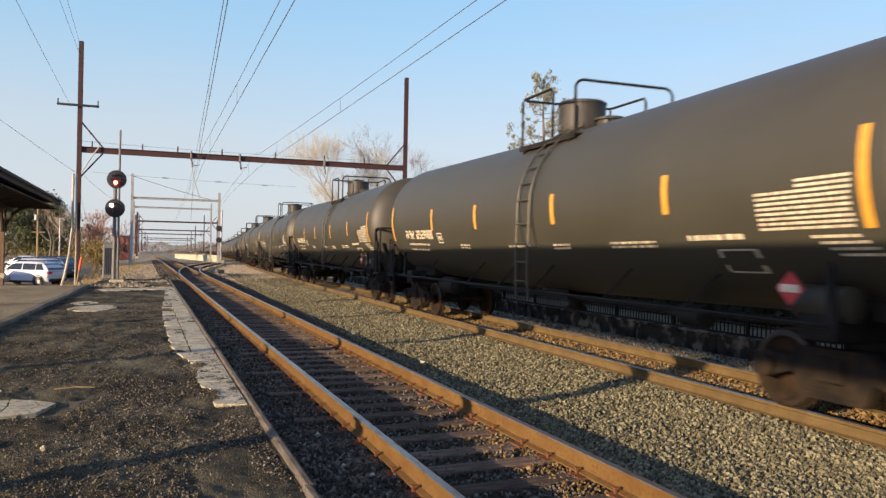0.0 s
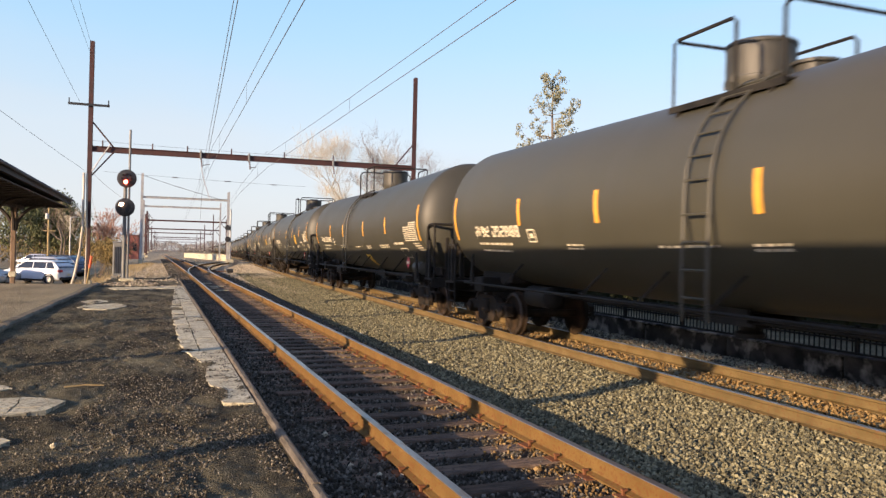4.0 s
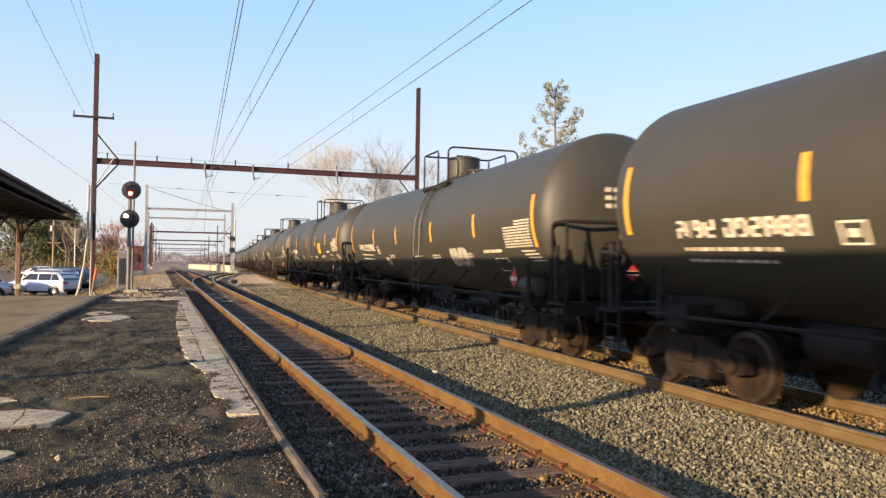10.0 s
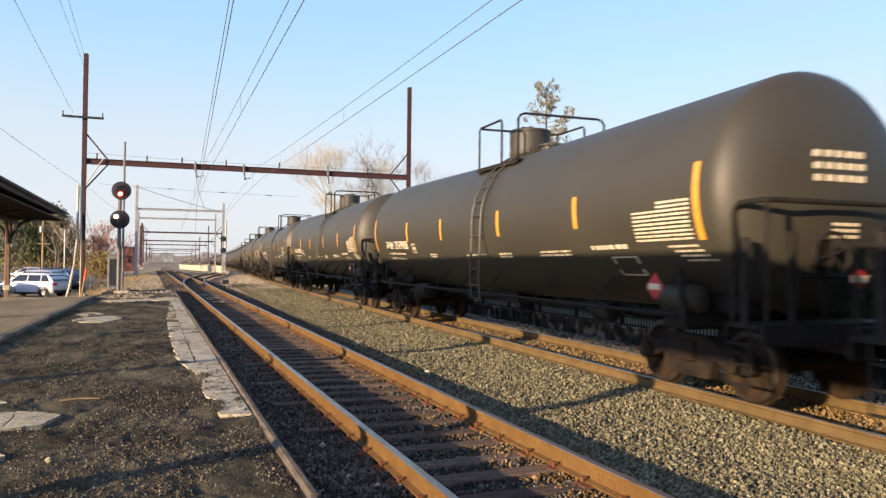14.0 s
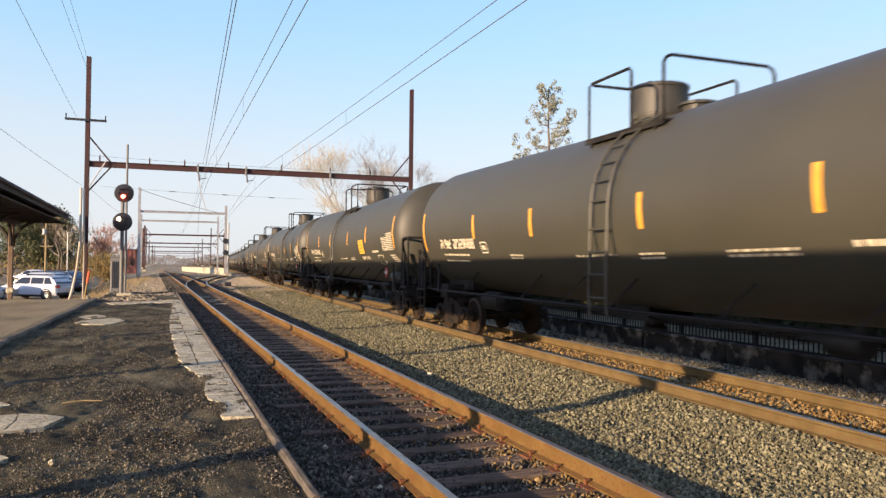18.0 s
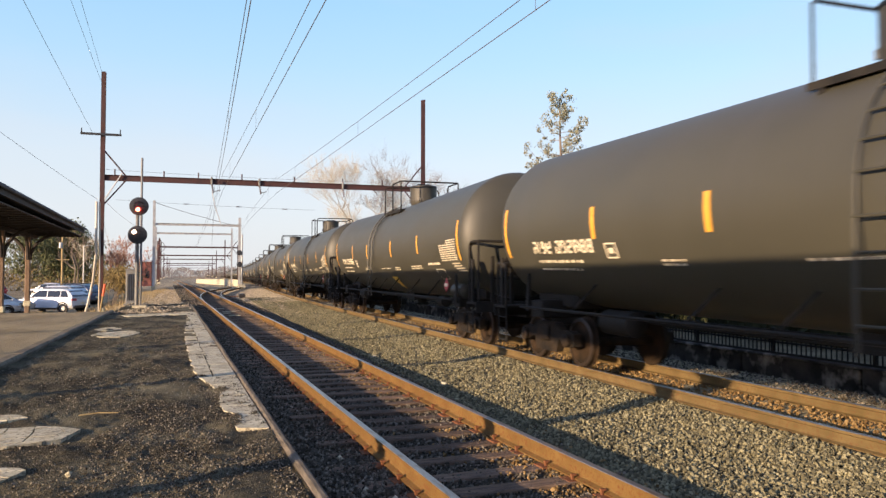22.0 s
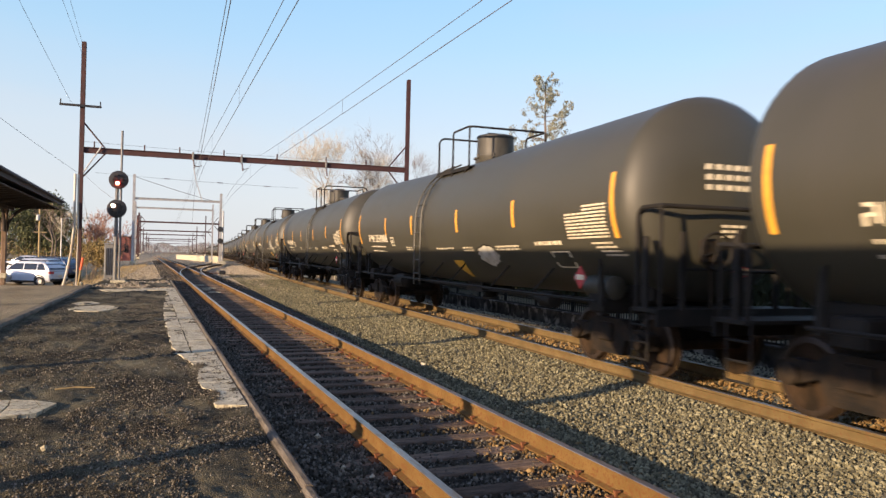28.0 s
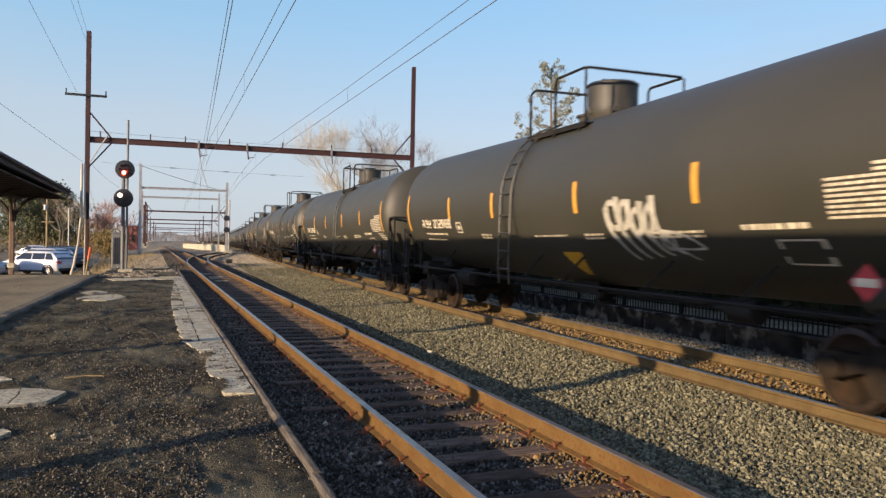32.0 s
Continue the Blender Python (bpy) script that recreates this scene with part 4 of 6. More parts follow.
# ---- beyond the train ----
def build_far_platform():
    w = thing("retaining_wall", "low stained concrete wall behind the main line, coloured dark for the train's shadow", "wall", kind="structure")
    rng = random.Random(12)
    y = -20.0
    while y < 70:
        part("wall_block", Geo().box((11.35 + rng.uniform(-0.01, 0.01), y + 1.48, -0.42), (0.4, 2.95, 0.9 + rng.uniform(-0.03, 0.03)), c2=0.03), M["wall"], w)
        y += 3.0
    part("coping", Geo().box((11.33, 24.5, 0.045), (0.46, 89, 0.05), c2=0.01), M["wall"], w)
    f = thing("picket_fence", "black steel picket fence on the low wall", "fence")
    picket = Geo().box((0, 0, 0.24), (0.02, 0.02, 0.48)).mesh("picket", M["black"])
    for i in range(299):
        part("picket", picket, None, f, at=Matrix.Translation((11.3, 8.1 + 0.12 * i, 0.04)))
    for z, w in ((0.09, 0.04), (0.31, 0.035), (0.52, 0.09)):
        part("rail", Geo().box((11.3, 24.5, z), (0.05, 39, w)), M["black"], f)
    for i in range(17):
        part("post", Geo().box((11.3, 5 + i * 2.4, 0.3), (0.07, 0.07, 0.6), c2=0.006), M["black"], f)
    # hedge and its solid core are added as a dark backdrop below the tanks
    hedge = Geo()
    for _ in range(16000):
        q = Vector((rng.uniform(13.3, 14.6), rng.uniform(-12, 70), rng.uniform(0.2, 2.7)))
        e = Euler((rng.random() * 6.3, rng.random() * 6.3, rng.random() * 6.3)).to_matrix()
        hedge.add([q + e @ (Vector(v) * rng.uniform(0.08, 0.16)) for v in ((-1, 0, 0), (0, -0.5, 0.1), (1, 0, 0), (0, 0.5, 0.1))], [(0, 1, 2, 3)])
    h = tagged(part("hedge", hedge, M["hedge"]), "evergreen hedge added behind the fence, coloured dark for the shade under the tanks", "hedge", kind="stuff")
    part("hedge_core", Geo().box((15.0, 29, 1.2), (1.6, 82, 2.6), c2=0.3), M["hedge"], h)
    bank = Geo()
    bank.add([(11.5, -40, -0.05), (11.5, 90, -0.05), (40, 90, 0.1), (40, -40, 0.1)], [(3, 2, 1, 0)])
    tagged(part("gravel_bank", bank, M["ballast"]), "shaded gravel bank behind the fence", "bank", kind="structure")


# ---- plants ----
def grow(rng, at, way, length, r, depth, limbs, tips, spread=0.55, droop=0.0, bend=0.12):
    """Adds a limb and its children; the ends of the last ones go into tips."""
    pts, p, d = [Vector(at)], Vector(at), Vector(way).normalized()
    n = 4
    for i in range(n):
        d = (d + Vector((rng.uniform(-bend, bend), rng.uniform(-bend, bend), rng.uniform(-bend, bend) - droop))).normalized()
        p = p + d * length / n
        pts.append(p.copy())
    limbs.append((pts, r, r * 0.5, depth))
    if depth == 0:
        tips.append((pts[-1], d))
        tips.append((pts[-3], d))
        return
    kids = rng.randint(3, 4)
    for k in range(kids):
        i = rng.randint(2, n) if k else n
        side = Vector((rng.uniform(-1, 1), rng.uniform(-1, 1), rng.uniform(-0.2, 0.7))).normalized()
        grow(rng, pts[i], d * (1 - spread) + side * spread, length * rng.uniform(0.55, 0.75), r * rng.uniform(0.42, 0.6), depth - 1, limbs, tips, spread, droop, bend)


def leaf_cloud(g, rng, centre, radius, count, size):
    for _ in range(count):
        q = Vector((rng.gauss(0, 1), rng.gauss(0, 1), rng.gauss(0, 0.8))) * radius * 0.5 + centre
        e = Euler((rng.random() * 6.3, rng.random() * 6.3, rng.random() * 6.3)).to_matrix()
        s = size * rng.uniform(0.6, 1.3)
        g.add([q + e @ Vector(v) for v in ((-s, 0, 0), (0, -s * 0.45, s * 0.1), (s, 0, 0), (0, s * 0.45, s * 0.1))], [(0, 1, 2, 3)])


def bare_tree(name, label, at, height, seed, bark, twig, depth=4, spread=0.5, twigs=5, thick=1.0, twig_r=0.012, bole=0.40):
    rng = random.Random(seed)
    t = thing(name, label, "tree", Matrix.Translation(at))
    limbs, tips = [], []
    for k in range(rng.randint(1, 2)):
        grow(rng, (rng.uniform(-0.2, 0.2), rng.uniform(-0.2, 0.2), -0.3), (rng.uniform(-0.15, 0.15), rng.uniform(-0.15, 0.15), 1), height * bole, height * 0.016 * thick, depth, limbs, tips, spread, -0.03)
    trunk, crown = Geo(), Geo()
    for pts, r, r2, dp in limbs:
        (trunk if dp >= depth - 1 else crown).tube(pts, max(r, twig_r), 7 if dp >= depth - 1 else 4, r2=max(r2, twig_r * 0.7), cap=False)
    for p, d in tips:
        for _ in range(twigs):
            e = (d + Vector((rng.uniform(-0.8, 0.8), rng.uniform(-0.8, 0.8), rng.uniform(-0.2, 0.9)))).normalized()
            ln = height * rng.uniform(0.03, 0.07)
            crown.tube([p, p + e * ln * 0.5 + Vector((0, 0, 0.02)), p + e * ln], twig_r * 0.8, 3, r2=twig_r * 0.4, cap=False)
    part("trunk", trunk, M[bark], t, smooth=True)
    part("crown", crown, M[twig], t)
    return t


def leafy_tree(name, label, at, height, seed, bark, leaf, leaves, size, clump, taper=0.6, boughs=26):
    """An upright tree whose boughs carry separate leaf clumps with gaps between."""
    rng = random.Random(seed)
    t = thing(name, label, "tree", Matrix.Translation(at))
    trunk, crown = Geo(), Geo()
    axis = [Vector((0.25 * noise.noise((seed, i * 0.4, 0)), 0.25 * noise.noise((seed, i * 0.4, 9)), height * i / 10 - 0.2)) for i in range(11)]
    trunk.tube(axis, height * 0.018, 8, r2=0.03, cap=False)
    for k in range(boughs):
        s = 0.22 + 0.77 * (k + rng.random()) / boughs
        i = min(int(s * 10), 9)
        p = axis[i].lerp(axis[i + 1], s * 10 - i)
        a = rng.random() * 6.283
        ln = height * 0.20 * (1.15 - s) * rng.uniform(0.6, 1.25) / taper + 0.25
        mid = p + Vector((math.cos(a), math.sin(a), 0.1)) * ln * 0.6
        end = mid + Vector((math.cos(a) * 0.4, math.sin(a) * 0.4, 0.45)) * ln
        trunk.tube([p, mid, end], 0.045 * (1.3 - s) + 0.012, 4, r2=0.012, cap=False)
        for q in (mid.lerp(end, 0.3), end, mid.lerp(p, 0.35), end + Vector((0, 0, 0.3))):
            leaf_cloud(crown, rng, q + Vector((rng.uniform(-0.2, 0.2), rng.uniform(-0.2, 0.2), 0)), clump * rng.uniform(0.6, 1.2), leaves, size)
    part("trunk", trunk, M[bark], t, smooth=True)
    part("crown", crown, M[leaf], t)
    return t


def build_plants():
    leafy_tree("tall_tree", "tall slender tree with sparse pale olive leaf clumps", (31.9, 60.5, 0), 18.2, 5, "bark", "leaf", 26, 0.12, 0.34, 0.8, 60)
    bare_tree("bare_tree", "bare pale tan birch-like tree behind the train", (18.6, 92, -0.3), 19.5, 11, "twig", "twig", 5, 0.52, 2, 0.55, 0.008, 0.36)
    bare_tree("bare_tree", "bare grey tree behind the train", (26.0, 92, -0.3), 19.0, 18, "bark", "greytwig", 5, 0.52, 2, 0.6, 0.009, 0.36)
    bare_tree("bare_tree", "bare grey tree behind the train", (27.6, 95, -0.3), 17.5, 22, "bark", "greytwig", 5, 0.5, 2, 0.6, 0.009, 0.36)
    leafy_tree("evergreen_tree", "dark green conifer behind the car park", (-13.6, 98, -0.6), 6.8, 23, "bark", "needle", 36, 0.17, 0.9, 0.5, 34)
    leafy_tree("evergreen_tree", "dark green conifer behind the car park", (-15.8, 102, -0.6), 7.8, 29, "bark", "needle", 36, 0.17, 0.9, 0.5, 34)
    leafy_tree("evergreen_tree", "dark green conifer behind the car park", (-15.2, 106, -0.6), 8.6, 37, "bark", "needle", 36, 0.17, 0.9, 0.5, 40)
    leafy_tree("evergreen_tree", "dark green conifer behind the car park", (-18.5, 97, -0.6), 8.0, 31, "bark", "needle", 36, 0.17, 0.9, 0.45, 30)
    k = 41
    for x, y, h, tw in ((-20, 105, 8.5, "greytwig"), (-9.8, 108, 6.5, "redtwig"), (-8.2, 112, 6.5, "redtwig"), (-11, 118, 7.5, "redtwig"), (-32, 105, 10, "greytwig"), (-36, 118, 11, "twig"), (-28, 125, 11, "greytwig"), (-21, 130, 11, "greytwig"), (-42, 110, 10, "greytwig"), (-14, 150, 11, "redtwig"), (-10, 165, 10, "redtwig"), (-12.5, 90, 8.8, "greytwig"), (-10.5, 88, 7.2, "twig")):
        bare_tree("bare_tree", "bare winter tree beyond the car park", (x, y, -1), h, k, "bark", tw, 3, 0.5, 5, twig_r=0.03 if y > 92 else 0.018)
        k += 1
    # bush and rough grass by the gantry
    rng = random.Random(3)
    b = thing("bush", "straggly ochre and green bush beside the signal cabinet", "bush", Matrix.Translation((-4.9, 52, -0.4)))
    limbs, tips = [], []
    for i in range(9):
        grow(rng, (rng.uniform(-0.5, 0.5), rng.uniform(-0.5, 0.5), 0), (rng.uniform(-0.6, 0.6), rng.uniform(-0.6, 0.6), 1), 1.3, 0.025, 2, limbs, tips, 0.5)
    st, lv = Geo(), Geo()
    for pts, r, r2, dp in limbs:
        st.tube(pts, r, 4, r2=r2, cap=False)
    for p, d in tips:
        leaf_cloud(lv, rng, p, 0.4, 22, 0.07)
    part("stem", st, M["greytwig"], b)
    part("foliage", lv, M["bushleaf"], b)
    g = Geo()
    for _ in range(9000):
        y = rng.uniform(40.5, 100)
        x = rng.uniform(-7.5, -3.0) if rng.random() < 0.75 else rng.uniform(-3.0, -0.6)
        if y < 46 and x > -3.4:
            continue
        hgt = rng.uniform(0.06, 0.3) * (1 if x < -3 else 0.5)
        a = rng.random() * 6.28
        p = Vector((x, y, ground_z(x, y)))
        s = Vector((math.cos(a), math.sin(a), 0)) * 0.012
        g.add([p - s, p + s, p + Vector((rng.uniform(-0.1, 0.1), rng.uniform(-0.1, 0.1), hgt))], [(0, 1, 2)])
    tagged(part("dry_grass", g, M["straw"]), "tufts of dry straw-coloured grass", "grass", kind="stuff")
    g = Geo()
    for _ in range(420):
        c = Vector((rng.uniform(-75, -9), rng.uniform(96, 135), -0.4 + abs(rng.gauss(0, 1.6))))
        leaf_cloud(g, rng, c, rng.uniform(1.2, 2.4), 60, 0.16)
    tagged(part("undergrowth", g, M["bushleaf"]), "tangled brown undergrowth behind the car park", "shrubs", kind="stuff")
    g = Geo()
    for _ in range(55):
        c = Vector((rng.uniform(-75, -16), rng.uniform(98, 140), rng.uniform(0, 4.5)))
        leaf_cloud(g, rng, c, rng.uniform(1.2, 2.6), 90, 0.16)
    tagged(part("evergreen_thicket", g, M["needle"]), "dark evergreen thicket behind the car park", "shrubs", kind="stuff")
    # far woods all round
    g = Geo()
    for n in range(44000):
        a = rng.uniform(-math.pi, math.pi) if n < 8000 else rng.uniform(-0.35, 0.45)
        d = rng.uniform(330, 700) if abs(a) < 0.3 else rng.uniform(170, 420)
        if abs(a) < 0.16 and d < 480:
            d = rng.uniform(480, 700)
        top = (5.0 + 6.0 * abs(noise.noise((a * 9, 0, 3))) + 3 * abs(noise.noise((a * 40, 1, 3)))) * (1 if abs(a) > 0.3 else 1.1)
        z = rng.random() ** 0.7 * top - 0.6
        p = Vector((math.sin(a) * d, math.cos(a) * d, z + (fall(d * math.cos(a)) if d > 120 else 0)))
        s = rng.uniform(0.35, 0.95) * (1 if n < 8000 else 0.85)
        e = Euler((rng.random() * 6.3, rng.random() * 6.3, rng.random() * 6.3)).to_matrix()
        g.add([p + e @ Vector(v) * s for v in ((-1, 0, 0), (0.3, -0.35, 0.2), (1, 0, 0), (-0.2, 0.4, 0.1))], [(0, 1, 2, 3)])
    tagged(part("far_woods", g, M["woodland"]), "distant winter woods along the horizon, their brown paled towards haze", "trees", kind="stuff")


# ---- car park ----
def loft(g, rings, closed=True):
    """Skins a row of equal rings of points and caps both ends."""
    n = len(rings[0])
    vs = [p for r in rings for p in r]
    fs = [(i * n + k, i * n + (k + 1) % n, (i + 1) * n + (k + 1) % n, (i + 1) * n + k) for i in range(len(rings) - 1) for k in range(n)]
    fs += [tuple(reversed(range(n))), tuple(range((len(rings) - 1) * n, len(rings) * n))]
    return g.add(vs, fs)


def vehicle(label, at, turn, paint, length=4.5, width=1.8, high=1.62, hatch=True):
    """A parked car: rounded body, glasshouse, windows, lights, bumpers, wheels."""
    v = thing("parked_car", label, "car", Matrix.Translation(at) @ Matrix.Rotation(radians(turn), 4, "Z"), "parked cars")
    L, W = length / 2, width / 2
    belt = high * 0.63
    rings = []
    for y, wk, lo, hi in ((-L, 0.74, 0.46, belt * 0.80), (-L + 0.06, 0.86, 0.36, belt * 0.93), (-L + 0.25, 0.95, 0.30, belt * 0.99), (-L + 0.8, 1.0, 0.27, belt), (0, 1.0, 0.26, belt), (L - 1.25, 1.0, 0.27, belt),
                         (L - 0.85, 0.99, 0.27, belt * 0.95), (L - 0.35, 0.94, 0.29, belt * 0.87), (L - 0.1, 0.84, 0.34, belt * 0.76), (L, 0.68, 0.42, belt * 0.62)):
        w, m = W * wk, (lo + hi) / 2
        half = [(w * 0.86, lo), (w * 0.97, lo + 0.08), (w, m - 0.05), (w, m + 0.12), (w * 0.975, hi - 0.10), (w * 0.93, hi - 0.02), (w * 0.82, hi)]
        rings.append([(x, y, z) for x, z in half] + [(-x, y, z) for x, z in reversed(half)])
    part("body", loft(Geo(), rings), paint, v, smooth=True)
    back = -L + (0.10 if hatch else 0.75)
    wb, wr = W * 0.93, W * 0.74
    rings = []
    for y, z in ((back, belt), (back + 0.26, belt + (high - belt) * 0.55), (back + 0.58, high - 0.08), (back + 0.95, high - 0.02), (back + 1.5, high), (L - 2.3, high), (L - 2.0, high - 0.04), (L - 1.6, belt + (high - belt) * 0.52), (L - 1.12, belt)):
        s = (z - belt) / (high - belt)
        wt = wb + (wr - wb) * s
        half = [(wb, belt - 0.03), (wb - 0.01, belt + 0.02 * s), (wt + 0.015, belt + (z - belt) * 0.86), (wt - 0.05, belt + (z - belt) * 0.97), (wt - 0.18, z + 0.001)]
        rings.append([(a, y, b) for a, b in half] + [(-a, y, b) for a, b in reversed(half)])
    part("cabin", loft(Geo(), rings), paint, v, smooth=True)
    side_x = lambda z: wb - 0.01 + (wr + 0.015 - wb + 0.01) * (z - belt - 0.02) / ((high - belt) * 0.86 - 0.02) + 0.008
    zl, zh = belt + 0.05, high - 0.13
    run = (back + 0.34, L - 1.38)
    cuts = ((0.0, 0.22), (0.24, 0.56), (0.585, 1.0)) if hatch else ((0.05, 0.48), (0.51, 1.0))
    for sx in (-1, 1):
        for lo, hi in cuts:
            y0, y1 = run[0] + (run[1] - run[0]) * lo, run[0] + (run[1] - run[0]) * hi
            q = [(y0 + (0.30 if lo < 0.1 else 0.0), zh), (y1 - (0.58 if hi == 1.0 else 0), zh), (y1, zl), (y0, zl)]
            w = Geo().add([(sx * side_x(z), y, z) for y, z in q] + [(sx * (side_x(z) - 0.03), y, z) for y, z in q],
                          [(0, 1, 2, 3)[::-sx], (4, 7, 6, 5)[::-sx]] + [(i, 4 + i, 4 + (i + 1) % 4, (i + 1) % 4)[::-sx] for i in range(4)])
            part("side_window", w, M["glass"], v)
        part("mirror", Geo().box((sx * (W + 0.06), L - 1.5, belt + 0.05), (0.16, 0.10, 0.12), c2=0.03), paint, v)
        part("tail_light", Geo().box((sx * W * 0.80, -L + 0.10, belt - 0.12), (0.30, 0.20, 0.16), sx * 0.45, 0.03), M["red"], v)
        part("headlight", Geo().box((sx * W * 0.72, L - 0.14, belt * 0.70), (0.36, 0.2, 0.12), -sx * 0.5, 0.03), M["galv"], v)
        part("sill", Geo().box((sx * W * 0.97, 0, 0.29), (0.07, length - 2.3, 0.14), c2=0.02), M["carblack"], v)
    for y0, z0, y1, z1, s in ((back + 0.06, belt + 0.08, back + 0.50, high - 0.12, -1), (L - 1.22, belt + 0.06, L - 1.93, high - 0.10, 1)):
        o = s * 0.035
        w0, w1 = wb - 0.10, wr - 0.02
        w = Geo().add([(a, y + o - s * d, z) for d in (0, 0.02) for a, y, z in ((-w0, y0, z0), (w0, y0, z0), (w1, y1, z1), (-w1, y1, z1))], [(0, 1, 2, 3)[::-s], (4, 7, 6, 5)[::-s]])
        part("windscreen", w, M["glass"], v)
    part("bumper", Geo().box((0, -L + 0.08, 0.42), (width * 0.86, 0.24, 0.22), c2=0.06), M["carblack"], v)
    part("number_plate", Geo().box((0, -L - 0.015, 0.66), (0.34, 0.03, 0.14)), M["white"], v)
    tyre = Geo().lathe([(0, 0.20), (0.0, 0.30), (0.03, 0.335), (0.19, 0.335), (0.22, 0.29), (0.22, 0.20)], (0, 0, 0), (1, 0, 0), 20).mesh("tyre", M["rubber"], True)
    rim = Geo().lathe([(-0.012, 0.03), (0.0, 0.12), (0.0, 0.21), (0.2, 0.21)], (0, 0, 0), (1, 0, 0), 14).mesh("rim", M["galv"], True)
    arch = Geo().lathe([(-0.006, 0.335), (-0.012, 0.40), (0.06, 0.405), (0.06, 0.335), (-0.006, 0.335)], (0, 0, 0), (1, 0, 0), 22, False).mesh("wheel_arch", M["carblack"], True)
    for sx in (-1, 1):
        for y in (-L + 0.85, L - 0.88):
            rz = Matrix.Rotation(0 if sx < 0 else math.pi, 4, "Z")
            wl = part("wheel", tyre, None, v, at=Matrix.Translation((sx * (W + 0.005), y, 0.335)) @ rz)
            part("wheel_rim", rim, None, wl)
            part("wheel_arch", arch, None, v, at=Matrix.Translation((sx * (W - 0.005), y, 0.355)) @ rz)
    if high > 1.6:
        for sx in (-1, 1):
            part("roof_rail", Geo().tube([(sx * wr * 0.9, back + 0.5, high - 0.02), (sx * wr * 0.9, back + 0.62, high + 0.05), (sx * wr * 0.9, L - 2.2, high + 0.05), (sx * wr * 0.9, L - 2.1, high - 0.03)], 0.02, 6), M["carblack"], v)
    return v


def build_car_park():
    lot = Geo()
    ys = (47.6, 56, 64, 72, 80, 92)
    lot.add([(x, y, lot_z(y) + 0.01) for y in ys for x in (-60, -7.3)], [(2 * k, 2 * k + 1, 2 * k + 3, 2 * k + 2) for k in range(len(ys) - 1)])
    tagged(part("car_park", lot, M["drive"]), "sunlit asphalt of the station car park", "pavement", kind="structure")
    on = lambda x, y: (x, y, lot_z(y) + 0.012)
    vehicle("white hatchback parked with its tail to the tracks", on(-9.2, 56.5), 60, M["carwhite"], 4.75, 1.85, 1.62)
    vehicle("silver saloon parked nose to the tracks", on(-12.5, 51.2), -60, M["carsilver"], 4.7, 1.85, 1.52, False)
    vehicle("pale blue-grey car parked beside the saloon", on(-12.1, 54.2), -60, M["carsilver"], 4.4, 1.8, 1.5)
    vehicle("silver-blue estate car in the parked row", on(-9.9, 62.5), 60, M["carsilver"], 4.7, 1.85, 1.72)
    vehicle("dark blue car in the parked row", on(-9.6, 67.6), 62, M["carblue"], 4.6, 1.85, 1.72)
    vehicle("silver car in the parked row", on(-10.6, 73.0), 62, M["carsilver"], 4.4, 1.8, 1.6)
    vehicle("black car in the parked row", on(-10.8, 79.0), 64, M["carblack"], 4.6, 1.85, 1.6)
    vehicle("dark blue car in the parked row", on(-11.8, 83.0), 62, M["carblue"], 4.4, 1.8, 1.5)
    vehicle("silver car in the parked row", on(-14.5, 87.5), 62, M["carsilver"], 4.4, 1.8, 1.5)
    vehicle("bright red car parked far across the car park", on(-19.5, 84), 40, M["carred"], 4.4, 1.8, 1.5)
    for x, y, h, m in ((-9.8, 76, 5.2, "galv"), (-13.4, 52, 5.2, "galv")):
        p = thing("lamp_post", "plain grey lamp post in the car park", "lamp post", Matrix.Translation((x, y, lot_z(y))), "lamp posts")
        part("pole", Geo().tube([(0, 0, 0), (0, 0, h)], 0.07, 8, r2=0.05), M[m], p, smooth=True)
        part("lamp_arm", Geo().tube([(0, 0, h - 0.1), (0.5, 0, h + 0.05)], 0.03, 6), M[m], p)
    p = thing("utility_pole", "pale wooden utility pole with a crossarm behind the parked cars", "utility pole", Matrix.Translation((-11.6, 76, lot_z(76))))
    part("pole", Geo().tube([(0, 0, 0), (0, 0, 6.3)], 0.11, 8, r2=0.08), M["straw"], p, smooth=True)
    part("crossarm", Geo().box((0.1, -0.1, 3.85), (1.0, 0.08, 0.08)), M["straw"], p)
    part("transformer", Geo().lathe([(0, 0.05), (0.03, 0.16), (0.5, 0.16), (0.55, 0.05)], (-0.1, -0.25, 4.9), (0, 0, 1), 12), M["galv"], p, smooth=True)
    # things by the gantry's foot
    p = thing("signal_cabinet", "grey steel trackside equipment cabinets", "cabinet", Matrix.Translation((-3.62, 48.5, -0.32)))
    part("body", Geo().box((0, 0, 1.15), (0.56, 0.5, 2.1), c2=0.03), M["cabinet"], p)
    part("door", Geo().box((0, -0.26, 1.15), (0.45, 0.03, 1.9)), M["cabinet"], p)
    for i in range(4):
        part("louvre", Geo().box((-0.15 + 0.1 * i, -0.285, 1.15), (0.04, 0.03, 1.6)), M["lampblack"], p)
    part("roof", Geo().box((0, 0, 2.23), (0.66, 0.6, 0.07), c2=0.02), M["cabinet"], p)
    part("plinth", Geo().box((0, 0, 0.05), (0.8, 0.75, 0.14)), M["cabinet"], p)
    p = thing("marker_post", "slim marker post with an orange top", "marker post", Matrix.Translation((-4.25, 40.2, -0.3)))
    part("post", Geo().tube([(-0.16, 0, 0), (-0.04, 0, 0.85)], 0.045, 8), M["straw"], p)
    part("orange_top", Geo().tube([(-0.04, 0, 0.85), (0.05, 0, 1.45)], 0.06, 10), M["orange"], p)
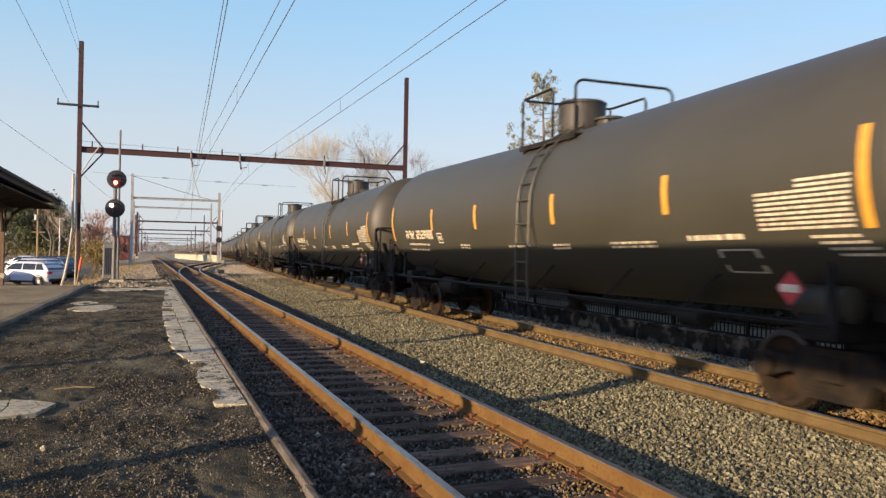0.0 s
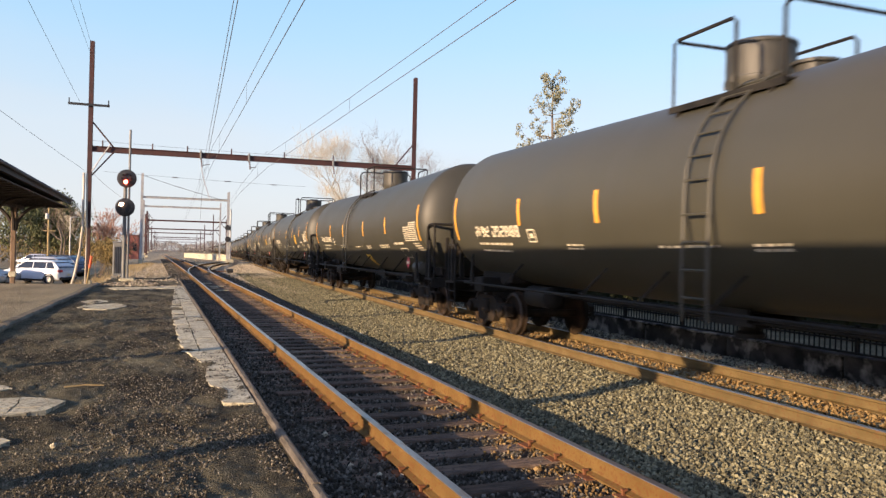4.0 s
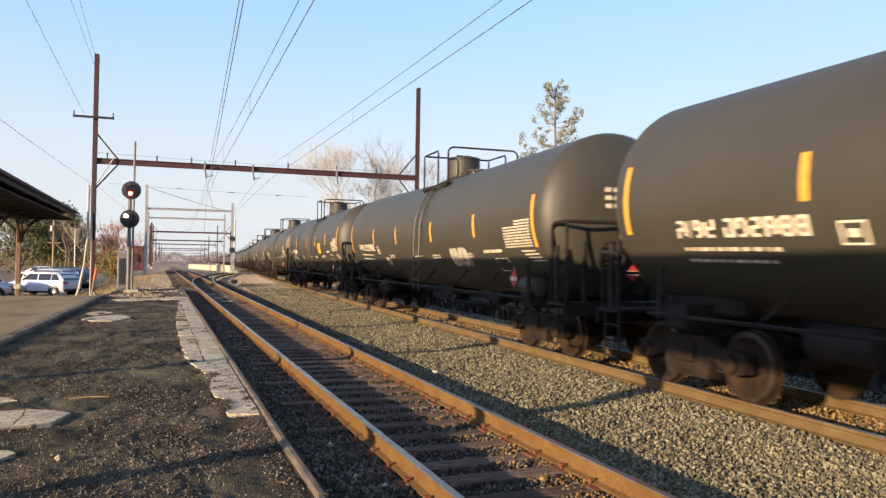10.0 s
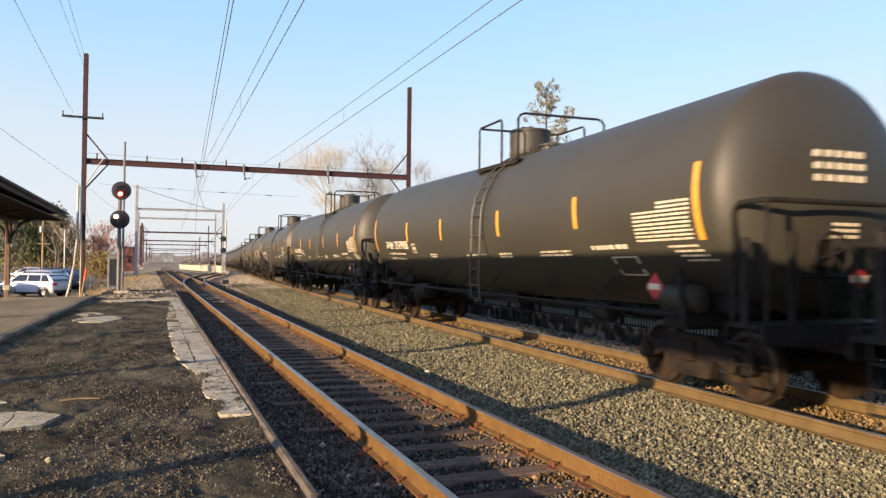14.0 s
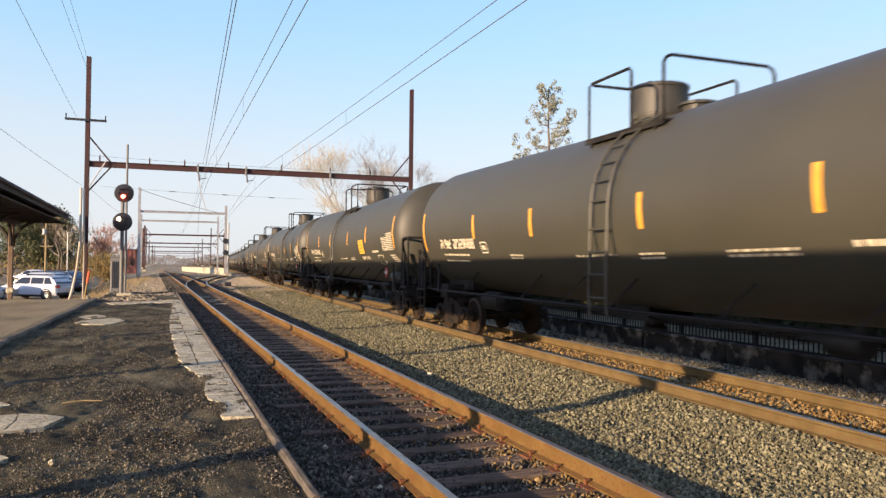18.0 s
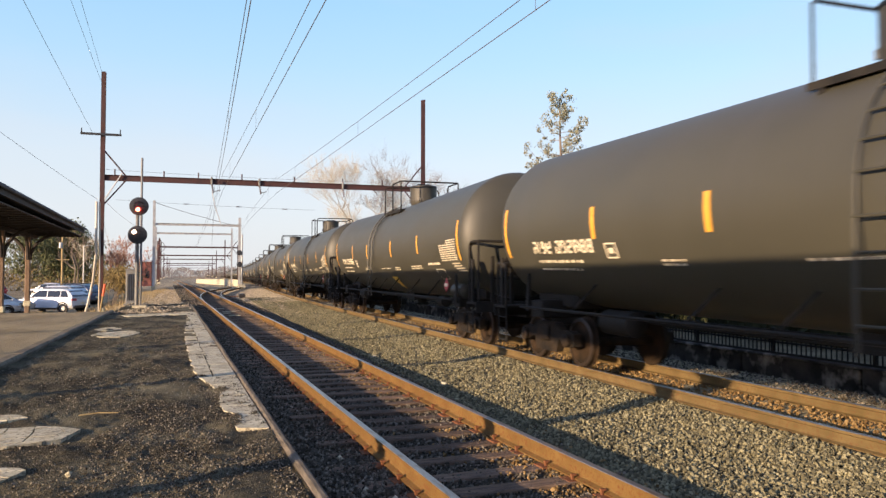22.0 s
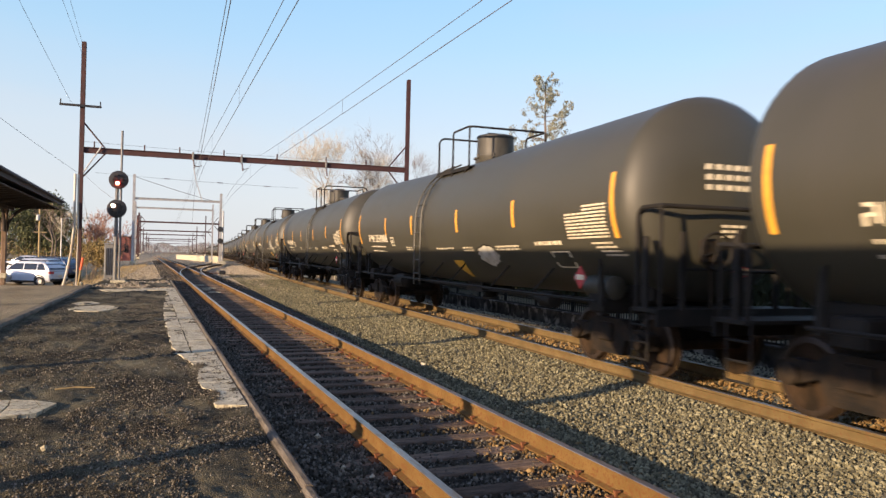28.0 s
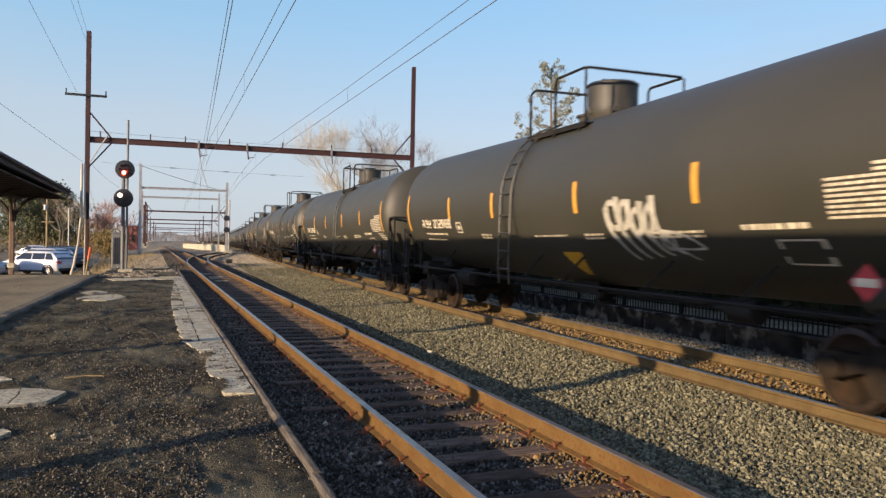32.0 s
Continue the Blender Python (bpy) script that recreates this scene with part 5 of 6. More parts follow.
    p = thing("guy_pole", "whitish conduit pipe leaning against the gantry column", "pipe", Matrix.Translation((0, 40.6, 0)))
    part("pipe", Geo().tube([(-5.14, 0, -0.35), (-5.0, 0, 0.2), (-4.79, 0, 1.37), (-4.68, 0, 2.65), (-4.68, 0, 5.3)], 0.06, 8), M["pipe"], p, smooth=True)
    part("thin_pipe", Geo().tube([(-4.52, 0.05, -0.35), (-4.50, 0.05, 1.79), (-4.55, 0.05, 5.3)], 0.04, 8), M["pipe"], p, smooth=True)
    b = thing("brick_building", "small red brick building with a white flat roof edge", "building", Matrix.Translation((-8.15, 138, -0.5)))
    part("wall", Geo().box((0, 0, 1.95), (2.4, 5, 4.1)), M["brick"], b)
    part("roof", Geo().box((0, 0, 4.2), (3.6, 5.6, 0.36), c2=0.05), M["carwhite"], b)
    for x in (-0.6, 0.6):
        part("window", Geo().box((x, -2.51, 1.9), (0.6, 0.04, 1.2)), M["glass"], b)
    w = thing("concrete_barrier", "pale concrete parapet wall beside the curving main line", "wall", kind="structure")
    for i in range(9):
        y = 132 + i * 9
        part("barrier_panel", Geo().box((6.9 - i * 0.72, y, 0.12 + fall(y)), (0.3, 9.0, 1.5), 0.08), M["concrete"], w)


build_far_platform()
build_plants()
build_car_park()


# ---- loose stone ----
def main_stone(rng):
    y = near_y(rng, 3.5, 60)
    a = rng.uniform(-4.0, -0.9)
    x = main_x(y) + a
    s = (x - 2.838) + 0.0317 * y
    z = max(float(np.interp(s, (0.9, 1.2, 1.95, 3.0), (-0.204, -0.196, -0.222, -0.275))) + 0.008, ground_z(x, y) + 0.02 + 0.03 * noise.noise((x * 1.5, y * 0.8, 6)))
    return Vector((x, y, z + rng.uniform(0, 0.02)))


def main_between(rng):
    y = near_y(rng, 3.5, 34)
    x = main_x(y) + rng.uniform(-0.68, 0.68)
    return Vector((x, y, -0.215 + rng.uniform(-0.02, 0.02)))


def main_far_side(rng):
    y = near_y(rng, 5, 40)
    x = main_x(y) + rng.uniform(0.85, 2.9)
    return Vector((x, y, ground_z(x, y) + 0.02))


def side_stone(rng):
    s = near_y(rng, 2.4, 40)
    a = rng.uniform(-1.95, 1.3)
    return side_at(s, a, side_bed(a) + 0.004 + 0.018 * rng.random())


def side_rusty(rng):
    s = near_y(rng, 2.4, 30)
    a = 0.75 + rng.gauss(0, 0.3)
    return side_at(s, a, side_bed(a) + 0.012 + 0.02 * rng.random()) if noise.noise((a * 0.6, s * 0.35, 3)) > -0.15 else None


def grit(rng):
    y = near_y(rng, 2.6, 30)
    x = rng.uniform(-3.3, plat_edge(y) - 0.15)
    return Vector((x, y, plat_z(x, y) + 0.003))


stone_field("ballast_stones", "loose pale crushed stones on the main line's shoulder", M["stones"], 72000, main_stone, 0.013, 0.036, 1)
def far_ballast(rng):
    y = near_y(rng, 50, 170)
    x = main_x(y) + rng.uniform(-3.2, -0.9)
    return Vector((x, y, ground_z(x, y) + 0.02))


def far_cinder(rng):
    s = near_y(rng, 36, 130)
    a = rng.uniform(-1.9, 2.0)
    return side_at(s, a, side_bed(max(min(a, 1.9), -1.9)) + 0.015)


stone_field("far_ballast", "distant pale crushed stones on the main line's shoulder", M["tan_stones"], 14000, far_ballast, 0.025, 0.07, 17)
stone_field("far_cinders", "distant dull stones round the side track's ties", M["dark_stones"], 7000, far_cinder, 0.025, 0.06, 18)
stone_field("track_stones", "rust-stained crushed stones between the main line's rails", M["track_stones"], 7000, main_between, 0.018, 0.042, 2)
# dark stone tone stands in for the train's shadow on this strip
stone_field("cess_stones", "crushed stones beside the far rail, coloured dark for the train's shadow", M["dark_stones"], 6000, main_far_side, 0.018, 0.045, 6)
stone_field("cinder_stones", "dark loose stones round the side track's ties", M["dark_stones"], 40000, side_stone, 0.010, 0.030, 3)
stone_field("rusty_stones", "rust-stained stones along the side track's rail", M["track_stones"], 5000, side_rusty, 0.010, 0.03, 9)
stone_field("platform_grit", "pale grit scattered on the asphalt", M["grit"], 18000, grit, 0.003, 0.010, 4)


def rubble(rng):
    y = near_y(rng, 2.6, 26)
    e = plat_edge(y) - 0.15
    x = e - abs(rng.gauss(0, 1.1)) if rng.random() < 0.5 else rng.uniform(-3.3, e)
    if x < -3.3 or noise.noise((x * 1.1, y * 0.7, 11)) < -0.12:
        return None
    return Vector((x, y, plat_z(x, y) + 0.004))


def clod(rng):
    y = near_y(rng, 34, 150)
    x = rng.uniform(-4.5, main_x(y) - 2.6)
    s = (x - 2.838) + 0.0317 * y
    if abs(s) < 1.5 or (y < 45.5 and plat_edge(y) - 0.2 < x < 1):
        return None
    if y < 45 and x > -3.25 and x < 1:
        return Vector((x, y, plat_z(x, y) + 0.005)) if noise.noise((x * 0.8, y * 0.35, 9)) > -0.1 else None
    if y < 45.5 and x < 1:
        return None
    return Vector((x, y, ground_z(x, y) + 0.01))


stone_field("loose_stones", "loose tan stones and clods on the earth beyond the platform", M["tan_stones"], 24000, clod, 0.02, 0.08, 16)
stone_field("platform_rubble", "loose broken asphalt lumps and pebbles on the platform", M["dark_stones"], 46000, rubble, 0.005, 0.017, 14)
# pale scraps of board lying between the side track's rails
for x, y, ln, w, a in ((1.62, 37.0, 0.62, 0.24, 0.35), (1.72, 33.7, 0.50, 0.20, -0.2), (1.48, 35.6, 0.40, 0.16, 0.9), (1.15, 40.2, 0.7, 0.2, 0.1)):
    tagged(part("broken_board", Geo().box((0, 0, 0.02), (ln, w, 0.04), 0, 0.006), M["concrete"], at=Matrix.Translation((x, y, -0.185)) @ Matrix.Rotation(a, 4, "Z")), "pale weathered scrap of board lying on the side track", "board", "scraps of board")
tagged(part("twig", Geo().tube([(-1.3, 9.86, 0.0), (-1.08, 9.90, 0.012), (-0.86, 9.87, 0.004)], 0.012, 6, r2=0.006), M["straw"]), "pale dry twig lying on the platform", "twig")
for x, y, z, r in ((4.03, 11.85, -0.20, 0.07), (1.42, 7.47, -0.175, 0.035), (-0.99, 6.98, 0.0, 0.032), (3.0, 21.0, -0.205, 0.05), (1.44, 6.35, -0.18, 0.028), (1.63, 6.06, -0.20, 0.035), (3.9, 16.4, -0.2, 0.05)):
    g = Geo()
    e = Euler((x, y, 1)).to_matrix()
    g.add([e @ (v * r) for v in STONE], STONE_F)
    tagged(part("white_stone", g, M["concrete"], at=Matrix.Translation((x, y, z + r * 0.4))), "single whitish stone lying on the ballast", "stone", "white stones")


# ---- the train ----
PITCH, SPEED, FIRST = 18.87, 10.64, 13.51
TANK_R, TANK_Z, SAG = 1.58, 2.69, 0.10
TRUCK_Y, STRIPS = 7.1, (7.94, 4.46, 1.64, -1.80, -4.88, -7.87)


def on_tank(y, ang, lift=0.004):
    """A point of the tank's skin: ang in degrees above the level on the -x side."""
    z = TANK_Z - SAG * (1 - abs(y) / 8.1)
    a = radians(ang)
    return Vector((-(TANK_R + lift) * math.cos(a), y, z + (TANK_R + lift) * math.sin(a)))


def decal(g, y0, y1, a0, a1, side=-1, lift=0.004, thick=0.003, n=4):
    """A thin curved patch on the tank between two lengths and two angles."""
    vs = []
    for li in (lift, lift - thick - 0.001):
        for i in range(n + 1):
            a = a0 + (a1 - a0) * i / n
            for y in (y0, y1):
                p = on_tank(y, a, li)
                vs.append((p.x * -side, p.y, p.z))
    fs = []
    m = 2 * (n + 1)
    for i in range(n):
        q = (2 * i, 2 * i + 1, 2 * i + 3, 2 * i + 2)
        fs.append(q if side < 0 else q[::-1])
    g.add(vs, fs)


def bars(g, y0, y1, ang, high, gap=0.06, rng=None, side=-1):
    """A line of unreadable stencil: short bars."""
    y = y0
    d = -1 if y1 < y0 else 1
    while (y1 - y) * d > 0.03:
        w = rng.uniform(0.05, 0.15)
        decal(g, y, y + d * min(w, abs(y1 - y)), ang, ang + high, side, n=1)
        y += d * (w + gap * rng.uniform(0.5, 1.2))


def glyph(g, y, w, a0, a1, rng):
    """A letter-sized mark of plain heavy strokes that spells nothing."""
    t = min(0.058, w * 0.42)
    up = a1 - a0
    if w < 0.1:
        decal(g, y, y - t, a0, a1, n=2)
        return
    left, right = rng.choice(((0.0, 1.0), (0.0, 0.55), (0.45, 1.0), (0.12, 0.88))), rng.choice(((0.0, 1.0), (0.45, 1.0), (0.0, 0.55), (0.12, 0.88)))
    decal(g, y, y - t, a0 + up * left[0], a0 + up * left[1], n=2)
    decal(g, y - w + t, y - w, a0 + up * right[0], a0 + up * right[1], n=2)
    for lo in rng.choice(((0.0, 0.84), (0.0, 0.42, 0.84), (0.0, 0.42, 0.84), (0.42, 0.84), (0.0, 0.42))):
        decal(g, y - t * 0.6, y - w + t * 0.6, a0 + up * lo, a0 + up * (lo + 0.17), n=1)


def make_car(ladder_y, deck, strips=STRIPS, lift=0.0):
    """One tank car at the origin, its parts shared by all the copies."""
    rng = random.Random(21)
    dome_y = -0.10
    car = thing("tank_car", "olive-brown funnel-flow railway tank car with yellow reflectors", "tank car", group="tank cars of the train")
    # shell: two slightly tilted halves with dished heads
    n = 48
    ring = lambda y, r, z: [(r * math.sin(2 * math.pi * k / n), y, z + r * math.cos(2 * math.pi * k / n)) for k in range(n)]
    stations = []
    for t in (0, 0.18, 0.36, 0.54, 0.70, 0.84, 0.94, 1.0):
        a = t * math.pi / 2
        stations.append((-8.08 - 0.60 * math.cos(a) , TANK_R * math.sin(a) if t else 0.001, TANK_Z))
    body = [(y, TANK_R, TANK_Z - SAG * (1 - abs(y) / 8.1)) for y in (-8.06, -5.3, -2.65, 0.0, 2.65, 5.3, 8.06)]
    st = stations + body + [(-y, r, z) for y, r, z in reversed(stations)]
    vs = [p for y, r, z in st for p in ring(y, r, z)]
    fs = [(i * n + k, i * n + (k + 1) % n, (i + 1) * n + (k + 1) % n, (i + 1) * n + k) for i in range(len(st) - 1) for k in range(n)]
    part("tank_shell", Geo().add(vs, fs), M["tank"], car, smooth=True)
    # top fittings
    top = TANK_Z - SAG + TANK_R
    dome = part("dome_housing", Geo().lathe([(-0.12, 0.42), (0.0, 0.45), (0.08, 0.485), (0.12, 0.485), (0.13, 0.47), (0.56, 0.47), (0.57, 0.485), (0.61, 0.485), (0.635, 0.45), (0.645, 0.1)], (0, dome_y, top), (0, 0, 1), 32), M["housing"], car,
                "weathered steel valve housing", smooth=True)
    bolt = Geo().box((0, 0, 0), (0.06, 0.06, 0.12), 0, 0.01).mesh("bolt", M["housing"])
    for i in range(6):
        a = i * math.pi / 3
        part("bolt", bolt, None, dome, at=Matrix.Translation((0.48 * math.cos(a), dome_y + 0.48 * math.sin(a), top + 0.1)) @ Matrix.Rotation(a, 4, "Z"))
    part("hatch_handle", Geo().tube([(-0.25, dome_y, top + 0.63), (-0.22, dome_y, top + 0.70), (0.22, dome_y, top + 0.70), (0.25, dome_y, top + 0.63)], 0.02, 6), M["black"], dome)
    part("manway", Geo().lathe([(0, 0.26), (0.16, 0.26), (0.17, 0.31), (0.21, 0.31), (0.24, 0.2), (0.26, 0.05)], (0.12, 0.85 if deck[0] > -1.2 else -0.95, top - 0.02), (0, 0, 1), 20), M["housing"], car, smooth=True)
    zp, zt = top - 0.27, top + 0.70
    x = 1.03
    a, b, gap = deck
    for sx in (-1, 1):
        mid, run = (a + b) / 2, b - a + 0.1
        wk = part("walkway", Geo().box((sx * 0.87, mid, zp), (0.40, run, 0.03)).box((sx * 1.06, mid, zp - 0.03), (0.03, run, 0.09)).box((sx * 0.68, mid, zp - 0.01), (0.03, run, 0.05)), M["black"], car, "black top platform grating")
        for y in (a + 0.15, mid, b - 0.15):
            part("support", Geo().box((sx * 1.03, y, zp - 0.10), (0.10, 0.05, 0.18)), M["black"], wk)
    for y, inner in ((a, min(gap)), (b, max(gap))):
        d = 1 if inner > y else -1
        if abs(inner - y) > 0.2:
            pts = [(-x, inner, zp), (-x, inner, zt - 0.07), (-x, inner - d * 0.07, zt), (-x, y + d * 0.07, zt), (-x + 0.07, y, zt), (x - 0.07, y, zt), (x, y + d * 0.07, zt), (x, inner - d * 0.07, zt), (x, inner, zt - 0.07), (x, inner, zp)]
        else:
            pts = [(-x, y, zp), (-x, y, zt - 0.12), (-x + 0.05, y, zt - 0.04), (-x + 0.14, y, zt), (x - 0.14, y, zt), (x - 0.05, y, zt - 0.04), (x, y, zt - 0.12), (x, y, zp)]
        part("railing", Geo().tube(pts, 0.026, 8), M["black"], car, smooth=True)
        if abs(inner - y) > 0.2:
            for sx in (-1, 1):
                part("rail_post", Geo().tube([(sx * x, y, zp), (sx * x, y, zt - 0.02)], 0.022, 6), M["black"], car, smooth=True)
    # ladders down both sides
    for side in (-1, 1):
        g = Geo()
        for dy in (-0.24, 0.24):
            pts = [(on_tank(0, a, 0.07)) for a in range(70, -1, -10)]
            pts = [(p.x * -side, ladder_y + dy, p.z) for p in pts] + [(side * (TANK_R + 0.09), ladder_y + dy, 1.4), (side * (TANK_R + 0.07), ladder_y + dy, 0.95)]
            g.tube(pts, 0.024, 6)
        for a in (62, 50, 38, 27, 16, 5):
            p = on_tank(0, a, 0.07)
            g.tube([(p.x * -side, ladder_y - 0.24, p.z), (p.x * -side, ladder_y + 0.24, p.z)], 0.018, 6)
        for z in (2.3, 1.95, 1.6, 1.25):
            g.tube([(side * (TANK_R + 0.085), ladder_y - 0.24, z), (side * (TANK_R + 0.085), ladder_y + 0.24, z)], 0.018, 6)
        part("ladder", g, M["tank"], car, smooth=True)
        # long side handrail with brackets
        g = Geo()
        g.tube([(side * 1.50, -7.4, 1.08), (side * 1.50, 7.4, 1.08)], 0.028, 6)
        part("handrail", g, M["black"], car, smooth=True)
        for y in (-5.2, -3.3, -0.9, 0.6, 2.2, 5.3):
            part("rail_bracket", Geo().tube([(side * 1.50, y, 1.08), (side * 1.22, y - 0.36, 1.56)], 0.022, 5), M["black"], car)
    strip_end, strip_mid = Geo(), Geo()
    da = math.degrees(lift / TANK_R)
    decal(strip_end, -0.055, 0.055, -23.3 + da, 13 + da, n=10, lift=0.006)
    decal(strip_mid, -0.06, 0.06, -12.4 + da, 6.4 + da, n=6, lift=0.006)
    z_at = lambda y: -SAG * (1 - abs(y) / 8.1) + SAG
    me, mm = strip_end.mesh("reflector", M["yellow"], True), strip_mid.mesh("reflector", M["yellow"], True)
    for y in strips:
        for s in (0, math.pi):
            part("reflector", me if abs(y) > 7 else mm, None, car, at=Matrix.LocRotScale((0, y, z_at(y)), Euler((0, 0, s)), None))
    # lettering on the seen side, as bars
    g = Geo()
    y = 6.76
    for w in (0.19, 0.07, 0.16, 0.20, 0, 0.185, 0.185, 0.185, 0.185, 0.185, 0.185):
        if w:
            glyph(g, y, w, -20.6, -12.2, rng)
            y -= w + 0.040
        else:
            y -= 0.11
    tagged(part("reporting_mark", g, M["white"], car, "row of cream block lettering"), kind="stuff")
    g = Geo()
    for y0, y1, a, h in ((6.7, 4.98, -27.2, 1.9), (6.7, 5.1, -33.0, 1.6), (0.2, -1.0, -26.6, 1.3), (-3.4, -4.5, -26.6, 1.3), (-3.4, -4.5, -29, 1.3), (-1.6, -2.2, -26.6, 1.3), (-1.6, -2.2, -29, 1.3), (2.8, 2.2, -26.6, 1.3), (2.8, 2.2, -29, 1.3)):
        bars(g, y0, y1, a, h, rng=rng)
    tagged(part("stencil_block", g, M["white"], car), kind="stuff")
    g = Geo()
    for k in range(10):
        bars(g, -6.48 if k > 1 else -7.05, -7.72, -4.2 + da * 0.6 - k * 2.05, 1.10, 0.03, rng)
    tagged(part("data_panel", g, M["white"], car, "block of pale stencilled data lines"), kind="stuff")
    g = Geo()
    for k in range(4):
        bars(g, -7.15 - 0.09 * k, -7.72 - 0.09 * k, -26.5 - k * 2.6, 1.2, 0.03, rng)
    tagged(part("lower_data_block", g, M["white"], car), kind="stuff")
    g = Geo()
    up = 5.0 if lift else 0.0
    bars(g, -5.2 + up * 0.03, -6.2 + up * 0.06, -26 + up, 2.6, 0.05, rng)
    tagged(part("class_line", g, M["white"], car), kind="stuff")
    g = Geo()
    for a0, a1, y0, y1 in ((-24.5, -23.6, 4.2, 3.87), (-16, -15.1, 4.2, 3.87), (-23.6, -16, 4.2, 4.165), (-23.6, -16, 3.905, 3.87), (-21.5, -18.2, 4.10, 3.97)):
        decal(g, y0, y1, a0, a1, n=1)
    part("box_mark", g, M["white"], car)
    g = Geo()
    for k in range(3):
        for i in range(5):
            x = -0.42 + i * 0.17
            z = 3.12 - k * 0.15
            r = math.hypot(x, z - TANK_Z)
            yy = -8.08 - 0.60 * math.sqrt(max(1 - (r / TANK_R) ** 2, 0)) - 0.008
            g.box((x, yy, z), (0.12, 0.012, 0.08))
    for k in range(3):
        for i in range(3):
            x, z = -0.12 + i * 0.15, 2.26 - k * 0.075
            yy = -8.08 - 0.60 * math.sqrt(max(1 - (math.hypot(x, z - TANK_Z) / TANK_R) ** 2, 0)) - 0.008
            g.box((x, yy, z), (0.11, 0.012, 0.04))
    tagged(part("end_lettering", g, M["white"], car), kind="stuff")
    g = Geo()
    f, m0 = (-25.5, -5.6) if lift else (-31.5, -5.66)
    for a0, a1, y0, y1 in ((f, f + 0.9, m0, m0 - 0.66), (f - 12.0, f - 11.1, m0 - 0.04, m0 - 0.66), (f - 11.1, f, m0, m0 - 0.04), (f - 11.1, f, m0 - 0.60, m0 - 0.66)):
        decal(g, y0, y1, a0, a1, n=1)
    part("frame_mark", g, M["white"], car)
    # placards near both ends
    for y in (-6.95,):
        pl = part("placard", Geo().plate([(0, -0.185), (0.185, 0), (0, 0.185), (-0.185, 0)], (-1.50, y, 1.44), (0, -1, 0), (0, 0, 1), 0.012), M["red"], car, "red diamond hazard placard with a pale band")
        part("band", Geo().plate([(-0.13, -0.042), (0.13, -0.042), (0.13, 0.042), (-0.13, 0.042)], (-1.514, y, 1.44), (0, -1, 0), (0, 0, 1), 0.004), M["white"], pl)
    # ends: stub sills, platforms, handrails, couplers, brake gear
    for e in (-1, 1):
        part("stub_sill", Geo().box((0, e * 7.8, 0.86), (0.42, 2.3, 0.34), c2=0.02), M["black"], car)
        part("end_platform", Geo().box((0, e * 8.58, 1.04), (2.9, 0.56, 0.05)).box((0, e * 8.86, 0.95), (2.9, 0.05, 0.24)), M["black"], car)
        part("bolster", Geo().box((0, e * TRUCK_Y, 1.05), (2.6, 0.5, 0.34), c2=0.03), M["black"], car)
        part("coupler", Geo().box((0, e * 9.08, 0.83), (0.16, 0.5, 0.2), c2=0.02).box((0.05 * e, e * 9.37, 0.83), (0.30, 0.16, 0.28), c2=0.04), M["truck"], car)
        yy = e * 8.88
        h = 2.50 if e < 0 else 1.95
        turn = [(1.40, 8.34, 1.05), (1.40, 8.34, h - 0.14), (1.40, 8.37, h - 0.06), (1.40, 8.45, h - 0.01), (1.40, 8.76, h), (1.37, 8.85, h), (1.27, 8.88, h)]
        part("end_handrail", Geo().tube([(-x, e * y, z) for x, y, z in turn] + [(x, e * y, z) for x, y, z in reversed(turn)], 0.034, 8), M["black"], car, smooth=True)
        part("cross_rail", Geo().tube([(-1.03, yy, 1.62), (1.36, yy, 1.62)], 0.022, 6), M["black"], car, smooth=True)
        for x in (-1.03, 0.62):
            part("upright", Geo().box((x, yy, 1.60), (0.09, 0.06, 1.10), c2=0.01), M["black"], car)
        for x in (-1.37, 1.37):
            part("corner_post", Geo().tube([(x, e * 8.84, 1.05), (x, e * 8.84, h - 0.01)], 0.028, 6), M["black"], car, smooth=True)
        for sx in (-1, 1):
            part("grab_post", Geo().box((sx * 1.40, e * 8.54, 1.55), (0.06, 0.10, 1.06), c2=0.012), M["black"], car)
            part("cradle_web", Geo().plate([(0, 0), (0.14, 0), (0.06, 0.66), (0, 0.74)], (sx * 1.36, e * 7.32, 1.0), (0, e, 0), (0, 0, 1), 0.05), M["black"], car)
        for sx in (-1, 1):
            g = Geo()
            for dy in (-0.2, 0.2):
                g.tube([(sx * 1.43, e * 8.45 + dy, 1.05), (sx * 1.43, e * 8.45 + dy, 0.32)], 0.02, 6)
            for z in (0.34, 0.58, 0.82):
                g.tube([(sx * 1.43, e * 8.45 - 0.2, z), (sx * 1.43, e * 8.45 + 0.2, z)], 0.018, 6)
            part("step_ladder", g, M["black"], car, smooth=True)
        part("saddle", Geo().box((0, e * 7.1, 1.22), (1.7, 1.6, 0.3), c2=0.05), M["black"], car)
    wheel = part("brake_wheel", Geo().tube([(-0.56 + 0.26 * math.cos(a), -9.0, 1.88 + 0.26 * math.sin(a)) for a in [i * math.pi / 10 for i in range(20)]], 0.024, 6, True), M["black"], car, smooth=True)
    for k in range(3):
        a = k * math.pi / 3 + 0.3
        part("spoke", Geo().tube([(-0.56 - 0.26 * math.cos(a), -8.99, 1.88 - 0.26 * math.sin(a)), (-0.56 + 0.26 * math.cos(a), -8.99, 1.88 + 0.26 * math.sin(a))], 0.016, 5), M["black"], wheel, smooth=True)
    part("brake_chest", Geo().box((-0.56, -8.86, 1.88), (0.28, 0.20, 0.36), c2=0.04), M["truck"], car)
    part("brake_chain", Geo().tube([(-0.56, -8.88, 1.72), (-0.54, -8.88, 1.08)], 0.025, 6), M["truck"], car, smooth=True)
